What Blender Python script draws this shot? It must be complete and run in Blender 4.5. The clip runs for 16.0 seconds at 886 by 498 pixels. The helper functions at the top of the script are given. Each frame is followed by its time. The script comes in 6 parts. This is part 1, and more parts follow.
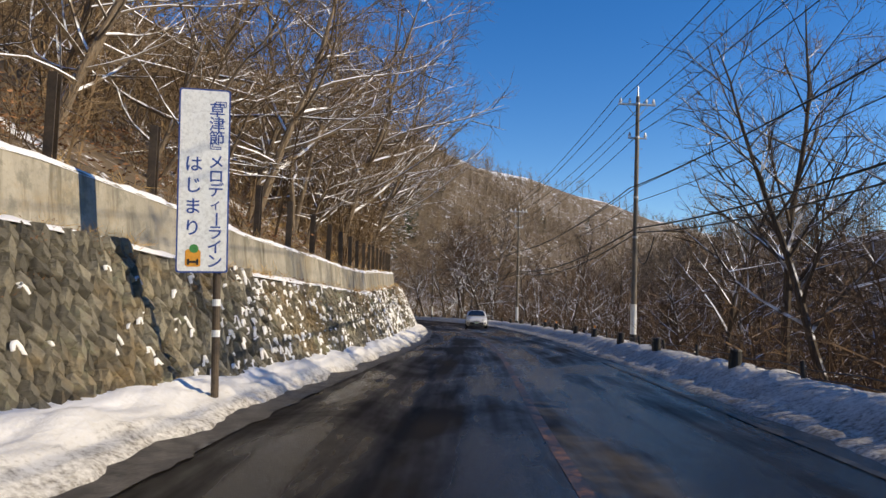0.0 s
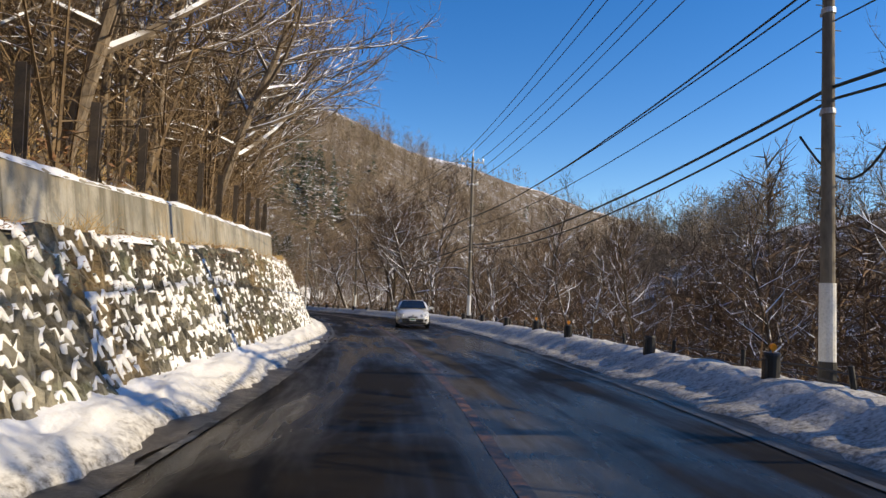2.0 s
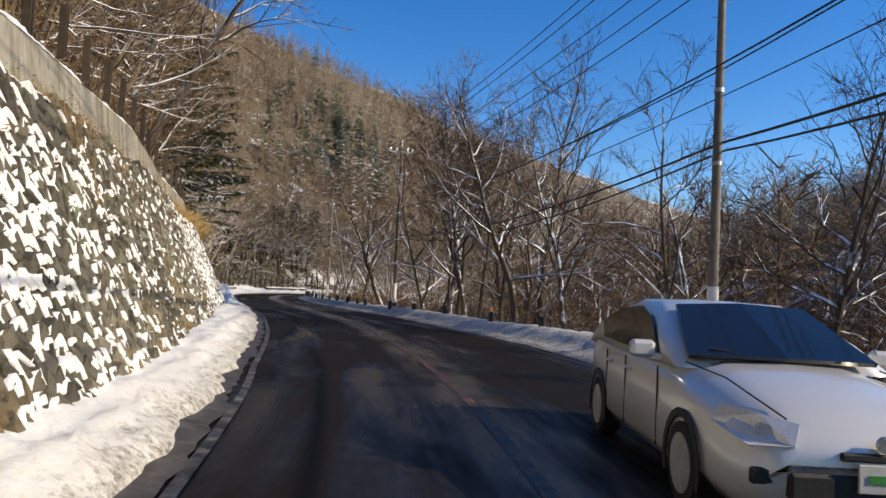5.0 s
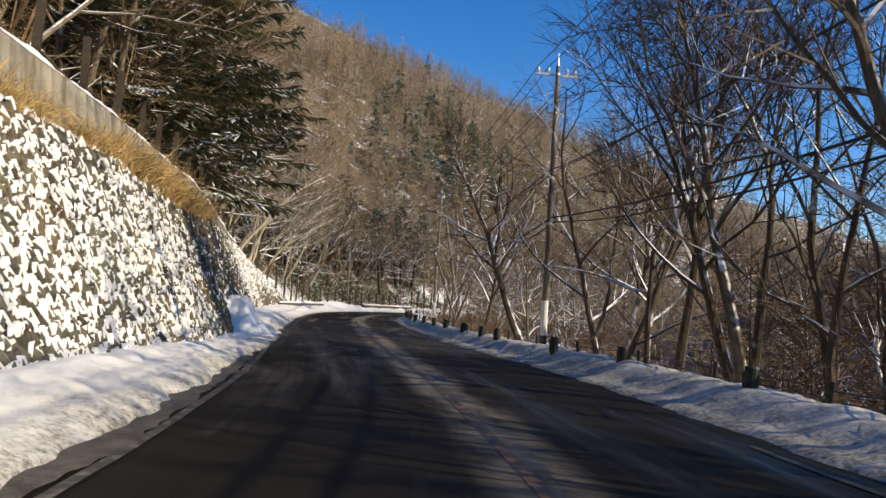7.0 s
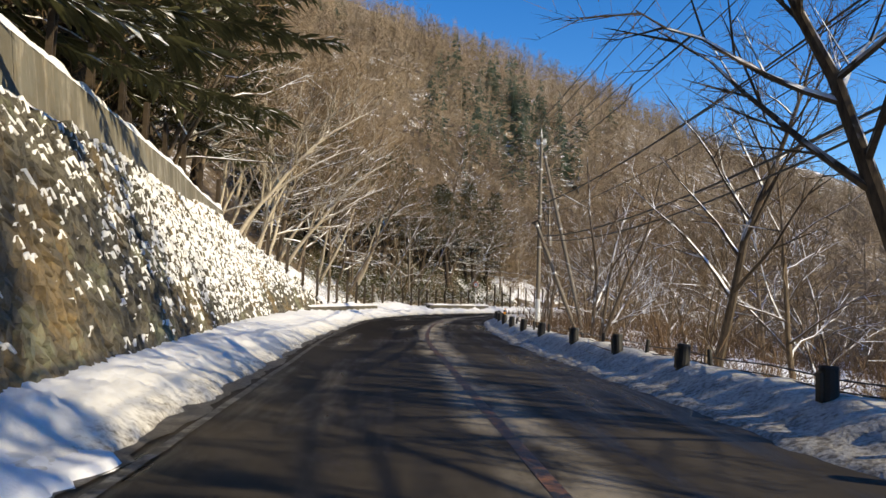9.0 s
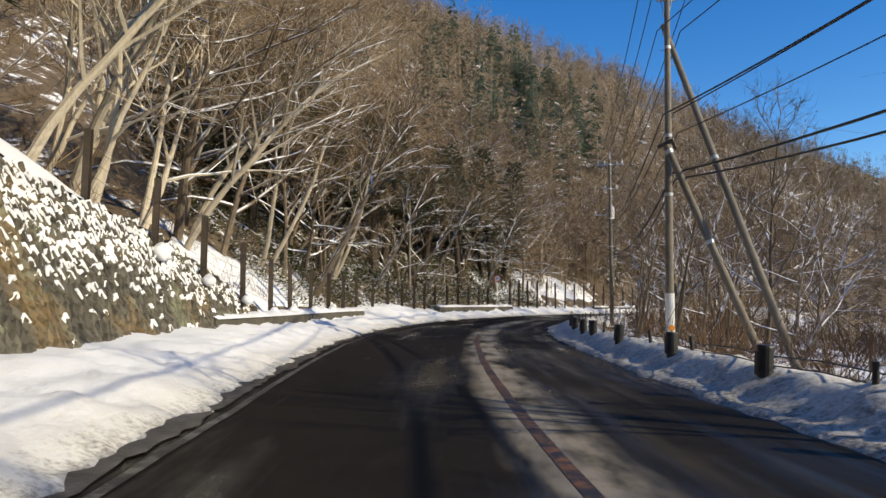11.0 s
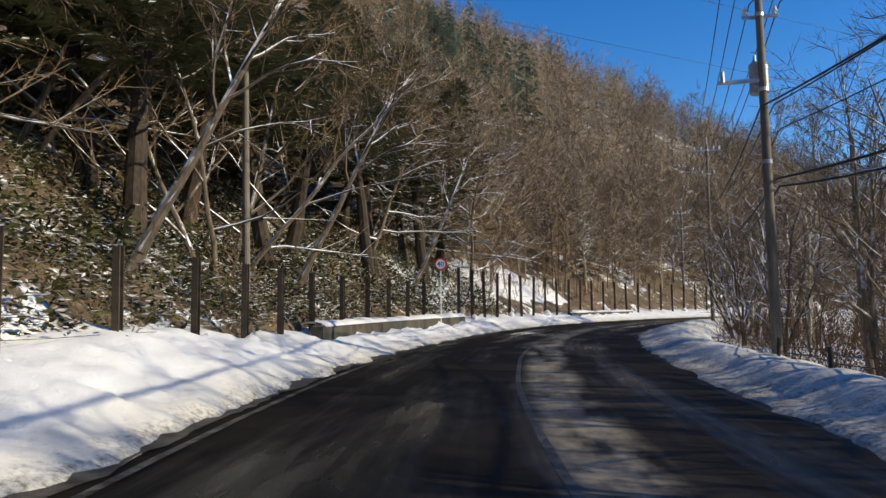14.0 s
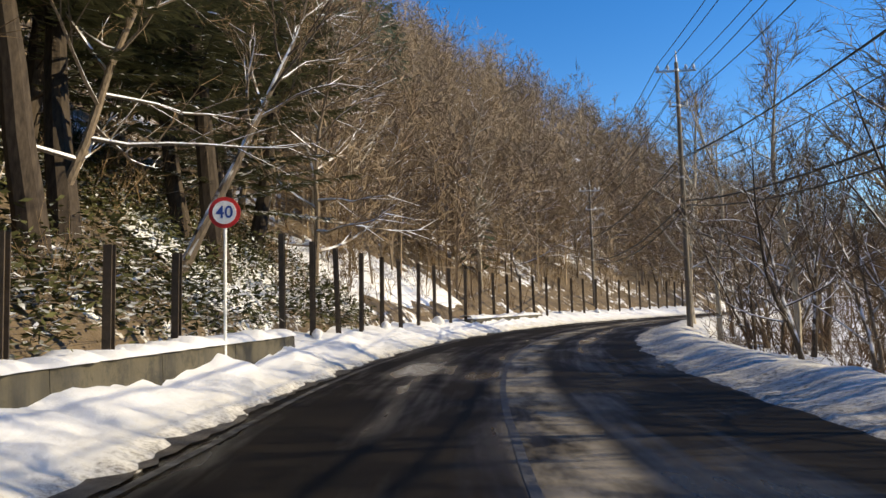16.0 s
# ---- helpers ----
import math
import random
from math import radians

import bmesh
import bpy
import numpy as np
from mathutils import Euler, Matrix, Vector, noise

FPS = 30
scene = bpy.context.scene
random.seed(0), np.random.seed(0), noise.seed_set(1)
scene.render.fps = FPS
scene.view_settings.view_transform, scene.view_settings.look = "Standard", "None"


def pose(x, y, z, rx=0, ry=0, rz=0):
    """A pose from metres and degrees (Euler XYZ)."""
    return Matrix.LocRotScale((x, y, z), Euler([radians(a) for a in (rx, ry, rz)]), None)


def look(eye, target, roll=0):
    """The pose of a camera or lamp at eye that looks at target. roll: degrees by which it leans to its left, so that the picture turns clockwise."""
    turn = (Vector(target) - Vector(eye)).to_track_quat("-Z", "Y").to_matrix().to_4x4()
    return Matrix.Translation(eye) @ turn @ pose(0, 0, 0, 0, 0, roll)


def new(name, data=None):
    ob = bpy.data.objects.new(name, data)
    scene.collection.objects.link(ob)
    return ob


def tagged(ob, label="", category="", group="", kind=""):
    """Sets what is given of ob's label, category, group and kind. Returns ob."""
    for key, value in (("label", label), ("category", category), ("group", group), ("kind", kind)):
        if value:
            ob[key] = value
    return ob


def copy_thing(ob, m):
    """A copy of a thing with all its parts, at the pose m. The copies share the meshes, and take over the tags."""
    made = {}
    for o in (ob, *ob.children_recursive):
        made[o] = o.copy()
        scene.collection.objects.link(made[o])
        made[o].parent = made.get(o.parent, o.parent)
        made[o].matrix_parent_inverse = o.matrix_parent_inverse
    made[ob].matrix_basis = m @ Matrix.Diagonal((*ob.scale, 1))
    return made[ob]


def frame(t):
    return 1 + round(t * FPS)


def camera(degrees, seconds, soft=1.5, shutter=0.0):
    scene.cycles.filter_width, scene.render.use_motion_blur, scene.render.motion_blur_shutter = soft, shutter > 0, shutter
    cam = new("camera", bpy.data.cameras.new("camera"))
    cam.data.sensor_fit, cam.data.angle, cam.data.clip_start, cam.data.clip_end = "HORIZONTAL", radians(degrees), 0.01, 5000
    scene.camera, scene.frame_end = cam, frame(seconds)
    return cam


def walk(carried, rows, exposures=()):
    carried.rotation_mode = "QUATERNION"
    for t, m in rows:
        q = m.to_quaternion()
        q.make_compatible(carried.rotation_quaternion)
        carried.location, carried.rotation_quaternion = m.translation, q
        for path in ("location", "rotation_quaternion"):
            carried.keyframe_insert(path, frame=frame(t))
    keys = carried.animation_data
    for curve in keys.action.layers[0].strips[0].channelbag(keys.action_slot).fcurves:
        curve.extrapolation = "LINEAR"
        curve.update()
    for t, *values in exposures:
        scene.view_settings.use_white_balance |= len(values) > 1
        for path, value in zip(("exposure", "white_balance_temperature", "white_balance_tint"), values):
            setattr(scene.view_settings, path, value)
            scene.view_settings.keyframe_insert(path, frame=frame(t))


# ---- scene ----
cam = camera(64.0, 16.0)
PATH = [
    (0, (-0.304, -0.708, 1.438), (-0.21, 1.282, 1.609), 1.3),
    (0.5, (0.066, 4.516, 1.417), (0.26, 6.5, 1.575), 1.3),
    (1, (0.532, 9.726, 1.412), (0.786, 11.703, 1.571), 0.9),
    (1.5, (1.051, 15.041, 1.405), (1.327, 17.016, 1.556), 1.3),
    (2, (1.567, 20.431, 1.396), (1.848, 22.406, 1.545), 1.4),
    (2.5, (1.978, 25.887, 1.369), (2.241, 27.864, 1.513), 1.8),
    (3, (2.244, 31.404, 1.364), (2.481, 33.386, 1.49), 2.2),
    (3.5, (2.36, 36.92, 1.368), (2.596, 38.903, 1.484), 2.4),
    (5.8, (2.233, 61.785, 1.438), (2.289, 63.78, 1.576), 3.8),
    (6, (2.143, 63.928, 1.438), (2.162, 65.922, 1.586), 4.1),
    (6.5, (1.726, 69.255, 1.433), (1.659, 71.248, 1.591), 3.8),
    (7, (1.107, 74.547, 1.417), (0.96, 76.535, 1.576), 3.9),
    (7.5, (0.331, 79.815, 1.398), (0.119, 81.798, 1.551), 3.7),
    (8, (-0.649, 85.0, 1.378), (-0.905, 86.978, 1.528), 2.4),
    (8.5, (-1.891, 90.119, 1.38), (-2.183, 92.093, 1.524), 2.6),
    (9, (-3.221, 95.149, 1.394), (-3.529, 97.12, 1.537), 1.9),
    (9.2, (-3.741, 97.172, 1.398), (-4.056, 99.142, 1.543), 1.8),
    (11.3, (-8.642, 118.62, 1.341), (-8.921, 120.595, 1.485), 0.6),
    (11.5, (-9.035, 120.653, 1.348), (-9.305, 122.63, 1.495), 0.7),
    (12, (-9.851, 125.723, 1.382), (-10.094, 127.703, 1.536), 0.5),
    (12.5, (-10.567, 130.766, 1.398), (-10.768, 132.75, 1.553), 0.6),
    (13, (-11.184, 135.804, 1.402), (-11.338, 137.792, 1.562), 0.4),
    (13.5, (-11.668, 140.791, 1.414), (-11.765, 142.782, 1.572), -0.1),
    (14, (-11.935, 145.736, 1.435), (-11.944, 147.73, 1.592), -0.4),
    (14.5, (-11.949, 150.595, 1.445), (-11.857, 152.588, 1.594), -1.1),
    (15, (-11.746, 155.371, 1.459), (-11.556, 157.357, 1.61), -1.5),
    (15.5, (-11.315, 160.114, 1.442), (-11.032, 162.087, 1.603), -1.2),
    (16, (-10.705, 164.883, 1.429), (-10.323, 166.839, 1.591), -1.5),
]
EXPOSURES = ((0, -0.16, 8400, 8), (0.5, -0.08, 8500, 8), (1.5, 0.1, 8650, 8), (2.2, -0.02, 8600, 7), (3, -0.04, 8650, 7), (6, 0.0, 8150, 6), (8, 0.06, 8800, 5), (9, 0.18, 8450, 4), (11.5, -0.06, 8050, 3), (13, -0.06, 7850, 3), (14, -0.12, 7850, 3), (14.5, -0.16, 7950, 3), (15.0, 0.16, 8250, 4), (16, 0.19, 8850, 4))
walk(cam, [(t, look(eye, target, roll)) for t, eye, target, roll in PATH], EXPOSURES)

# ---------------------------------------------------------------- world, sun, exposure
SUN_AZ = Vector((1.0, -0.28, 0.0)).normalized()     # towards the sun, over the valley side of the road
SUN_EL = radians(26)
world = bpy.data.worlds.new("winter_sky")
scene.world = world
world.use_nodes = True
wn = world.node_tree.nodes
sky = wn.new("ShaderNodeTexSky")
sky.sky_type = 'NISHITA'
sky.sun_disc = False
sky.sun_elevation = SUN_EL
sky.sun_rotation = math.atan2(SUN_AZ.x, SUN_AZ.y)
sky.altitude = 1200
sky.air_density = 1.0
sky.dust_density = 0.1
sky.ozone_density = 3.0
wn["Background"].inputs["Strength"].default_value = 0.108
deep = wn.new("ShaderNodeHueSaturation")          # the deep blue of dry mountain air
deep.inputs["Hue"].default_value = 0.514
deep.inputs["Saturation"].default_value = 1.37
deep.inputs["Value"].default_value = 2.1
world.node_tree.links.new(sky.outputs[0], deep.inputs["Color"])
world.node_tree.links.new(deep.outputs[0], wn["Background"].inputs["Color"])

sun = new("sun", bpy.data.lights.new("sun", 'SUN'))
sun.data.energy = 5.4
sun.data.angle = radians(0.53)
sun.data.color = (1.0, 0.92, 0.80)
sun.matrix_world = look((0, 0, 0), -(SUN_AZ * math.cos(SUN_EL) + Vector((0, 0, math.sin(SUN_EL)))))
scene.view_settings.exposure = 0.0

# ---------------------------------------------------------------- materials
def mixer(nt, fac, a, b):
    m = nt.nodes.new("ShaderNodeMix")
    m.data_type = 'RGBA'
    for sock, val in ((m.inputs[0], fac), (m.inputs[6], a), (m.inputs[7], b)):
        if isinstance(val, (tuple, list)):
            sock.default_value = (*val[:3], 1)
        elif isinstance(val, (int, float)):
            sock.default_value = val
        else:
            nt.links.new(val, sock)
    return m.outputs[2]


def ramp(nt, val, lo, hi):
    m = nt.nodes.new("ShaderNodeMapRange")
    m.inputs["From Min"].default_value = lo
    m.inputs["From Max"].default_value = hi
    nt.links.new(val, m.inputs["Value"])
    return m.outputs["Result"]


def calc(nt, op, a, b=0.0):
    m = nt.nodes.new("ShaderNodeMath")
    m.operation = op
    for sock, val in ((m.inputs[0], a), (m.inputs[1], b)):
        if isinstance(val, (int, float)):
            sock.default_value = val
        else:
            nt.links.new(val, sock)
    return m.outputs[0]


def noise_of(nt, scale, detail=4.0, rough=0.6, vec=None, stretch=None, dist=0.0):
    n = nt.nodes.new("ShaderNodeTexNoise")
    n.inputs["Scale"].default_value = scale
    n.inputs["Detail"].default_value = detail
    n.inputs["Roughness"].default_value = rough
    n.inputs["Distortion"].default_value = dist
    if vec is None:
        vec = nt.nodes.new("ShaderNodeTexCoord").outputs["Object"]
    if stretch:
        mp = nt.nodes.new("ShaderNodeMapping")
        mp.inputs["Scale"].default_value = stretch
        nt.links.new(vec, mp.inputs["Vector"])
        vec = mp.outputs[0]
    nt.links.new(vec, n.inputs["Vector"])
    return n.outputs[0]


def start_material(name):
    m = bpy.data.materials.new(name)
    m.use_nodes = True
    return m, m.node_tree, m.node_tree.nodes["Principled BSDF"]


def add_bump(nt, bsdf, height, strength, distance):
    b = nt.nodes.new("ShaderNodeBump")
    b.inputs["Strength"].default_value = strength
    b.inputs["Distance"].default_value = distance
    nt.links.new(height, b.inputs["Height"])
    nt.links.new(b.outputs[0], bsdf.inputs["Normal"])


def plain(name, a, b, scale, rough=0.7, fine=None, bump=0.3, dist=0.01, metal=0.0, stretch=None, vary=0.0, island=False, c=None):
    """Two tones mixed at a coarse and a fine scale."""
    m, nt, p = start_material(name)
    big = ramp(nt, noise_of(nt, scale, 4, 0.6, stretch=stretch), 0.35, 0.65)
    small = noise_of(nt, fine or scale * 9, 5, 0.7, stretch=stretch)
    col = mixer(nt, big, a, b)
    col = mixer(nt, calc(nt, 'MULTIPLY', ramp(nt, small, 0.45, 0.75), 0.6), col, c or tuple(v * 0.45 for v in a))
    if vary:
        if island:
            r = nt.nodes.new("ShaderNodeNewGeometry").outputs["Random Per Island"]
        else:
            r = nt.nodes.new("ShaderNodeObjectInfo").outputs["Random"]
        hsv = nt.nodes.new("ShaderNodeHueSaturation")
        nt.links.new(calc(nt, 'ADD', calc(nt, 'MULTIPLY', r, 2 * vary), 1 - vary), hsv.inputs["Value"])
        nt.links.new(col, hsv.inputs["Color"])
        col = hsv.outputs[0]
    nt.links.new(col, p.inputs["Base Color"])
    nt.links.new(calc(nt, 'ADD', calc(nt, 'MULTIPLY', small, 0.3), rough - 0.15), p.inputs["Roughness"])
    p.inputs["Metallic"].default_value = metal
    if bump:
        add_bump(nt, p, small, bump, dist)
    return m


SNOW = (0.86, 0.88, 0.92)


def snow_topped(name, a, b, scale, lo, hi, rough=0.85, vary=0.25, stretch=None, island=False, patch=1.3):
    """Bark or foliage with snow lying on what faces upwards."""
    m, nt, p = start_material(name)
    g = nt.nodes.new("ShaderNodeNewGeometry")
    xyz = nt.nodes.new("ShaderNodeSeparateXYZ")
    nt.links.new(g.outputs["Normal"], xyz.inputs[0])
    col = mixer(nt, ramp(nt, noise_of(nt, scale, 4, 0.65, stretch=stretch), 0.3, 0.7), a, b)
    r = g.outputs["Random Per Island"] if island else nt.nodes.new("ShaderNodeObjectInfo").outputs["Random"]
    hsv = nt.nodes.new("ShaderNodeHueSaturation")
    nt.links.new(calc(nt, 'ADD', calc(nt, 'MULTIPLY', r, 2 * vary), 1 - vary), hsv.inputs["Value"])
    nt.links.new(col, hsv.inputs["Color"])
    n = noise_of(nt, patch, 3, 0.6)
    up = calc(nt, 'ADD', xyz.outputs[2], calc(nt, 'MULTIPLY', calc(nt, 'SUBTRACT', n, 0.5), 1.6))
    nt.links.new(mixer(nt, ramp(nt, up, lo, hi), hsv.outputs[0], SNOW), p.inputs["Base Color"])
    p.inputs["Roughness"].default_value = rough
    p.inputs["Specular IOR Level"].default_value = 0.2
    return m


def make_asphalt():
    m, nt, p = start_material("wet_asphalt")
    uv = nt.nodes.new("ShaderNodeUVMap").outputs[0]
    sep = nt.nodes.new("ShaderNodeSeparateXYZ")
    nt.links.new(uv, sep.inputs[0])
    streak = noise_of(nt, 1.0, 4, 0.6, uv, (0.5, 9.0, 1))
    patch = noise_of(nt, 1.0, 5, 0.6, uv, (1.6, 4.5, 1), 0.6)
    grit = noise_of(nt, 160, 2, 0.8)
    mottled = calc(nt, 'ADD', calc(nt, 'MULTIPLY', streak, 0.55), calc(nt, 'MULTIPLY', patch, 0.5))
    drying = calc(nt, 'MULTIPLY', ramp(nt, sep.outputs[0], 4.5, 8.0), 0.07)      # the low stretch is still running wet
    dry = ramp(nt, calc(nt, 'ADD', mottled, drying), 0.47, 0.61)
    col = mixer(nt, dry, (0.0055, 0.005, 0.0048), (0.016, 0.0135, 0.0112))
    # salt and grit left dry along the crown of the road
    band = calc(nt, 'ADD', calc(nt, 'MULTIPLY', calc(nt, 'SUBTRACT', noise_of(nt, 1.0, 3, 0.5, uv, (2.2, 0.0, 1)), 0.5), 0.05), 0.142)
    crown = ramp(nt, calc(nt, 'ABSOLUTE', calc(nt, 'SUBTRACT', sep.outputs[1], band)), 0.062, 0.03)
    crown = calc(nt, 'MULTIPLY', crown, ramp(nt, noise_of(nt, 1.0, 4, 0.6, uv, (5.0, 13.0, 1)), 0.36, 0.56))
    far_dry = ramp(nt, sep.outputs[0], 7.5, 10.5)      # the higher stretch has dried more
    crown = calc(nt, 'MULTIPLY', crown, calc(nt, 'ADD', calc(nt, 'MULTIPLY', far_dry, 0.75), 0.25))
    lane = ramp(nt, calc(nt, 'ABSOLUTE', calc(nt, 'SUBTRACT', sep.outputs[1], 0.27)), 0.09, 0.03)
    lane = calc(nt, 'MULTIPLY', calc(nt, 'MULTIPLY', lane, far_dry), ramp(nt, noise_of(nt, 1.0, 4, 0.6, uv, (1.3, 9.0, 1)), 0.45, 0.65))
    col = mixer(nt, calc(nt, 'MULTIPLY', lane, 0.7), col, (0.08, 0.07, 0.057))
    dusty = calc(nt, 'MULTIPLY', calc(nt, 'MULTIPLY', ramp(nt, sep.outputs[0], 9.3, 10.0), ramp(nt, sep.outputs[0], 12.3, 11.2)), ramp(nt, mottled, 0.4, 0.58))
    col = mixer(nt, calc(nt, 'MULTIPLY', dusty, 0.7), col, (0.075, 0.064, 0.052))
    col = mixer(nt, crown, col, (0.26, 0.23, 0.19))
    col = mixer(nt, calc(nt, 'MULTIPLY', ramp(nt, grit, 0.55, 0.8), 0.3), col, (0.045, 0.04, 0.035))
    worn = noise_of(nt, 1.0, 6, 0.75, uv, (22, 30, 1))
    col = mixer(nt, calc(nt, 'MULTIPLY', ramp(nt, worn, 0.5, 0.7), 0.5), col, (0.027, 0.0225, 0.0185))
    nt.links.new(col, p.inputs["Base Color"])
    rough = calc(nt, 'ADD', calc(nt, 'MULTIPLY', dry, 0.5), 0.13)
    nt.links.new(calc(nt, 'ADD', rough, calc(nt, 'MULTIPLY', crown, 0.25)), p.inputs["Roughness"])
    nt.links.new(calc(nt, 'SUBTRACT', 0.19, calc(nt, 'MULTIPLY', dry, 0.15)), p.inputs["Specular IOR Level"])
    add_bump(nt, p, calc(nt, 'ADD', grit, calc(nt, 'MULTIPLY', patch, 1.5)), 0.22, 0.01)
    return m


def worn_paint(name, colour, lo, hi):
    m, nt, p = start_material(name)
    n = noise_of(nt, 3.5, 6, 0.75)
    col = mixer(nt, ramp(nt, n, lo, hi), (0.018, 0.016, 0.014), colour)
    nt.links.new(col, p.inputs["Base Color"])
    p.inputs["Roughness"].default_value = 0.5
    return m


def make_snow(dirty):
    m, nt, p = start_material("ploughed_snow" if dirty else "fresh_snow")
    big = noise_of(nt, 0.9, 4, 0.6)
    fine = noise_of(nt, 11, 5, 0.65)
    col = mixer(nt, ramp(nt, big, 0.3, 0.7), (0.70, 0.715, 0.74), (0.83, 0.835, 0.845))
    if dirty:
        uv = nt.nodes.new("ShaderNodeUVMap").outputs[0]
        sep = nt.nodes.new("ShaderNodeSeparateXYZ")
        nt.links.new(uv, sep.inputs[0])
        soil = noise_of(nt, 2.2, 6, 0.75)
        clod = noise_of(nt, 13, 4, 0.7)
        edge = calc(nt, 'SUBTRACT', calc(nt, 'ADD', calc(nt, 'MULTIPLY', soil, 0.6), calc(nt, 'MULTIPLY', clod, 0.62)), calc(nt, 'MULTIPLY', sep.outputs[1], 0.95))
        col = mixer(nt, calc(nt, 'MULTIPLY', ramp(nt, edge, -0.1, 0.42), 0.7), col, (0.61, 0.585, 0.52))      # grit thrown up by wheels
        # On the valley-side bank this grime also stands in for shade.
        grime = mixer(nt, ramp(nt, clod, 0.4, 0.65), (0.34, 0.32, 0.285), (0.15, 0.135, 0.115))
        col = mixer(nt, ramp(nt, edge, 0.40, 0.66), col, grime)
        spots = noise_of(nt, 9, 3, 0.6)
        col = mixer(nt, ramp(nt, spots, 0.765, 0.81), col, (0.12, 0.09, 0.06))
    nt.links.new(col, p.inputs["Base Color"])
    p.inputs["Roughness"].default_value = 0.75
    p.inputs["Specular IOR Level"].default_value = 0.25
    add_bump(nt, p, calc(nt, 'ADD', calc(nt, 'MULTIPLY', fine, 0.6), calc(nt, 'MULTIPLY', big, 1.4)), 0.45, 0.07)
    return m


def make_forest_floor():
    m, nt, p = start_material("leaf_litter_and_snow")
    a = noise_of(nt, 0.22, 6, 0.68)
    b = noise_of(nt, 1.7, 5, 0.7)
    litter = mixer(nt, ramp(nt, b, 0.3, 0.7), (0.075, 0.053, 0.032), (0.175, 0.126, 0.078))
    g = nt.nodes.new("ShaderNodeNewGeometry")
    sep = nt.nodes.new("ShaderNodeSeparateXYZ")
    nt.links.new(g.outputs["Normal"], sep.inputs[0])
    level = calc(nt, 'MULTIPLY', ramp(nt, sep.outputs[2], 0.93, 0.99), 0.13)      # snow stays longer on level ground
    mask = ramp(nt, calc(nt, 'ADD', level, calc(nt, 'ADD', calc(nt, 'MULTIPLY', a, 0.6), calc(nt, 'MULTIPLY', b, 0.5))), 0.595, 0.645)
    nt.links.new(mixer(nt, mask, litter, (0.82, 0.84, 0.88)), p.inputs["Base Color"])
    p.inputs["Roughness"].default_value = 0.9
    add_bump(nt, p, b, 0.8, 0.15)
    return m


def make_stone(name, island):
    m, nt, p = start_material(name)
    r = nt.nodes.new("ShaderNodeNewGeometry").outputs["Random Per Island"] if island else nt.nodes.new("ShaderNodeObjectInfo").outputs["Random"]
    col = mixer(nt, r, (0.095, 0.087, 0.066), (0.33, 0.3, 0.225))
    place = nt.nodes.new("ShaderNodeSeparateXYZ")      # the far half of the wall is darker: damp, with tree shade painted in
    nt.links.new(nt.nodes.new("ShaderNodeNewGeometry").outputs["Position"], place.inputs[0])
    far_damp_shade = calc(nt, 'MULTIPLY', ramp(nt, place.outputs[1], 80, 97), 0.3)
    damp_shade = ramp(nt, calc(nt, 'ADD', noise_of(nt, 0.16, 3, 0.5), far_damp_shade), 0.45, 0.62)
    col = mixer(nt, calc(nt, 'MULTIPLY', damp_shade, 0.62), col, (0.055, 0.049, 0.039))
    moss = ramp(nt, noise_of(nt, 0.42, 5, 0.7), 0.52, 0.64)
    col = mixer(nt, calc(nt, 'MULTIPLY', moss, 0.5), col, (0.36, 0.23, 0.085))
    grain = noise_of(nt, 16, 5, 0.7)
    col = mixer(nt, calc(nt, 'MULTIPLY', ramp(nt, grain, 0.45, 0.7), 0.6), col, (0.07, 0.06, 0.05))
    lichen = ramp(nt, noise_of(nt, 0.8, 5, 0.7), 0.55, 0.63)
    col = mixer(nt, calc(nt, 'MULTIPLY', lichen, 0.65), col, (0.24, 0.25, 0.16))
    nt.links.new(col, p.inputs["Base Color"])
    p.inputs["Roughness"].default_value = 0.88
    add_bump(nt, p, grain, 1.0, 0.05)
    return m


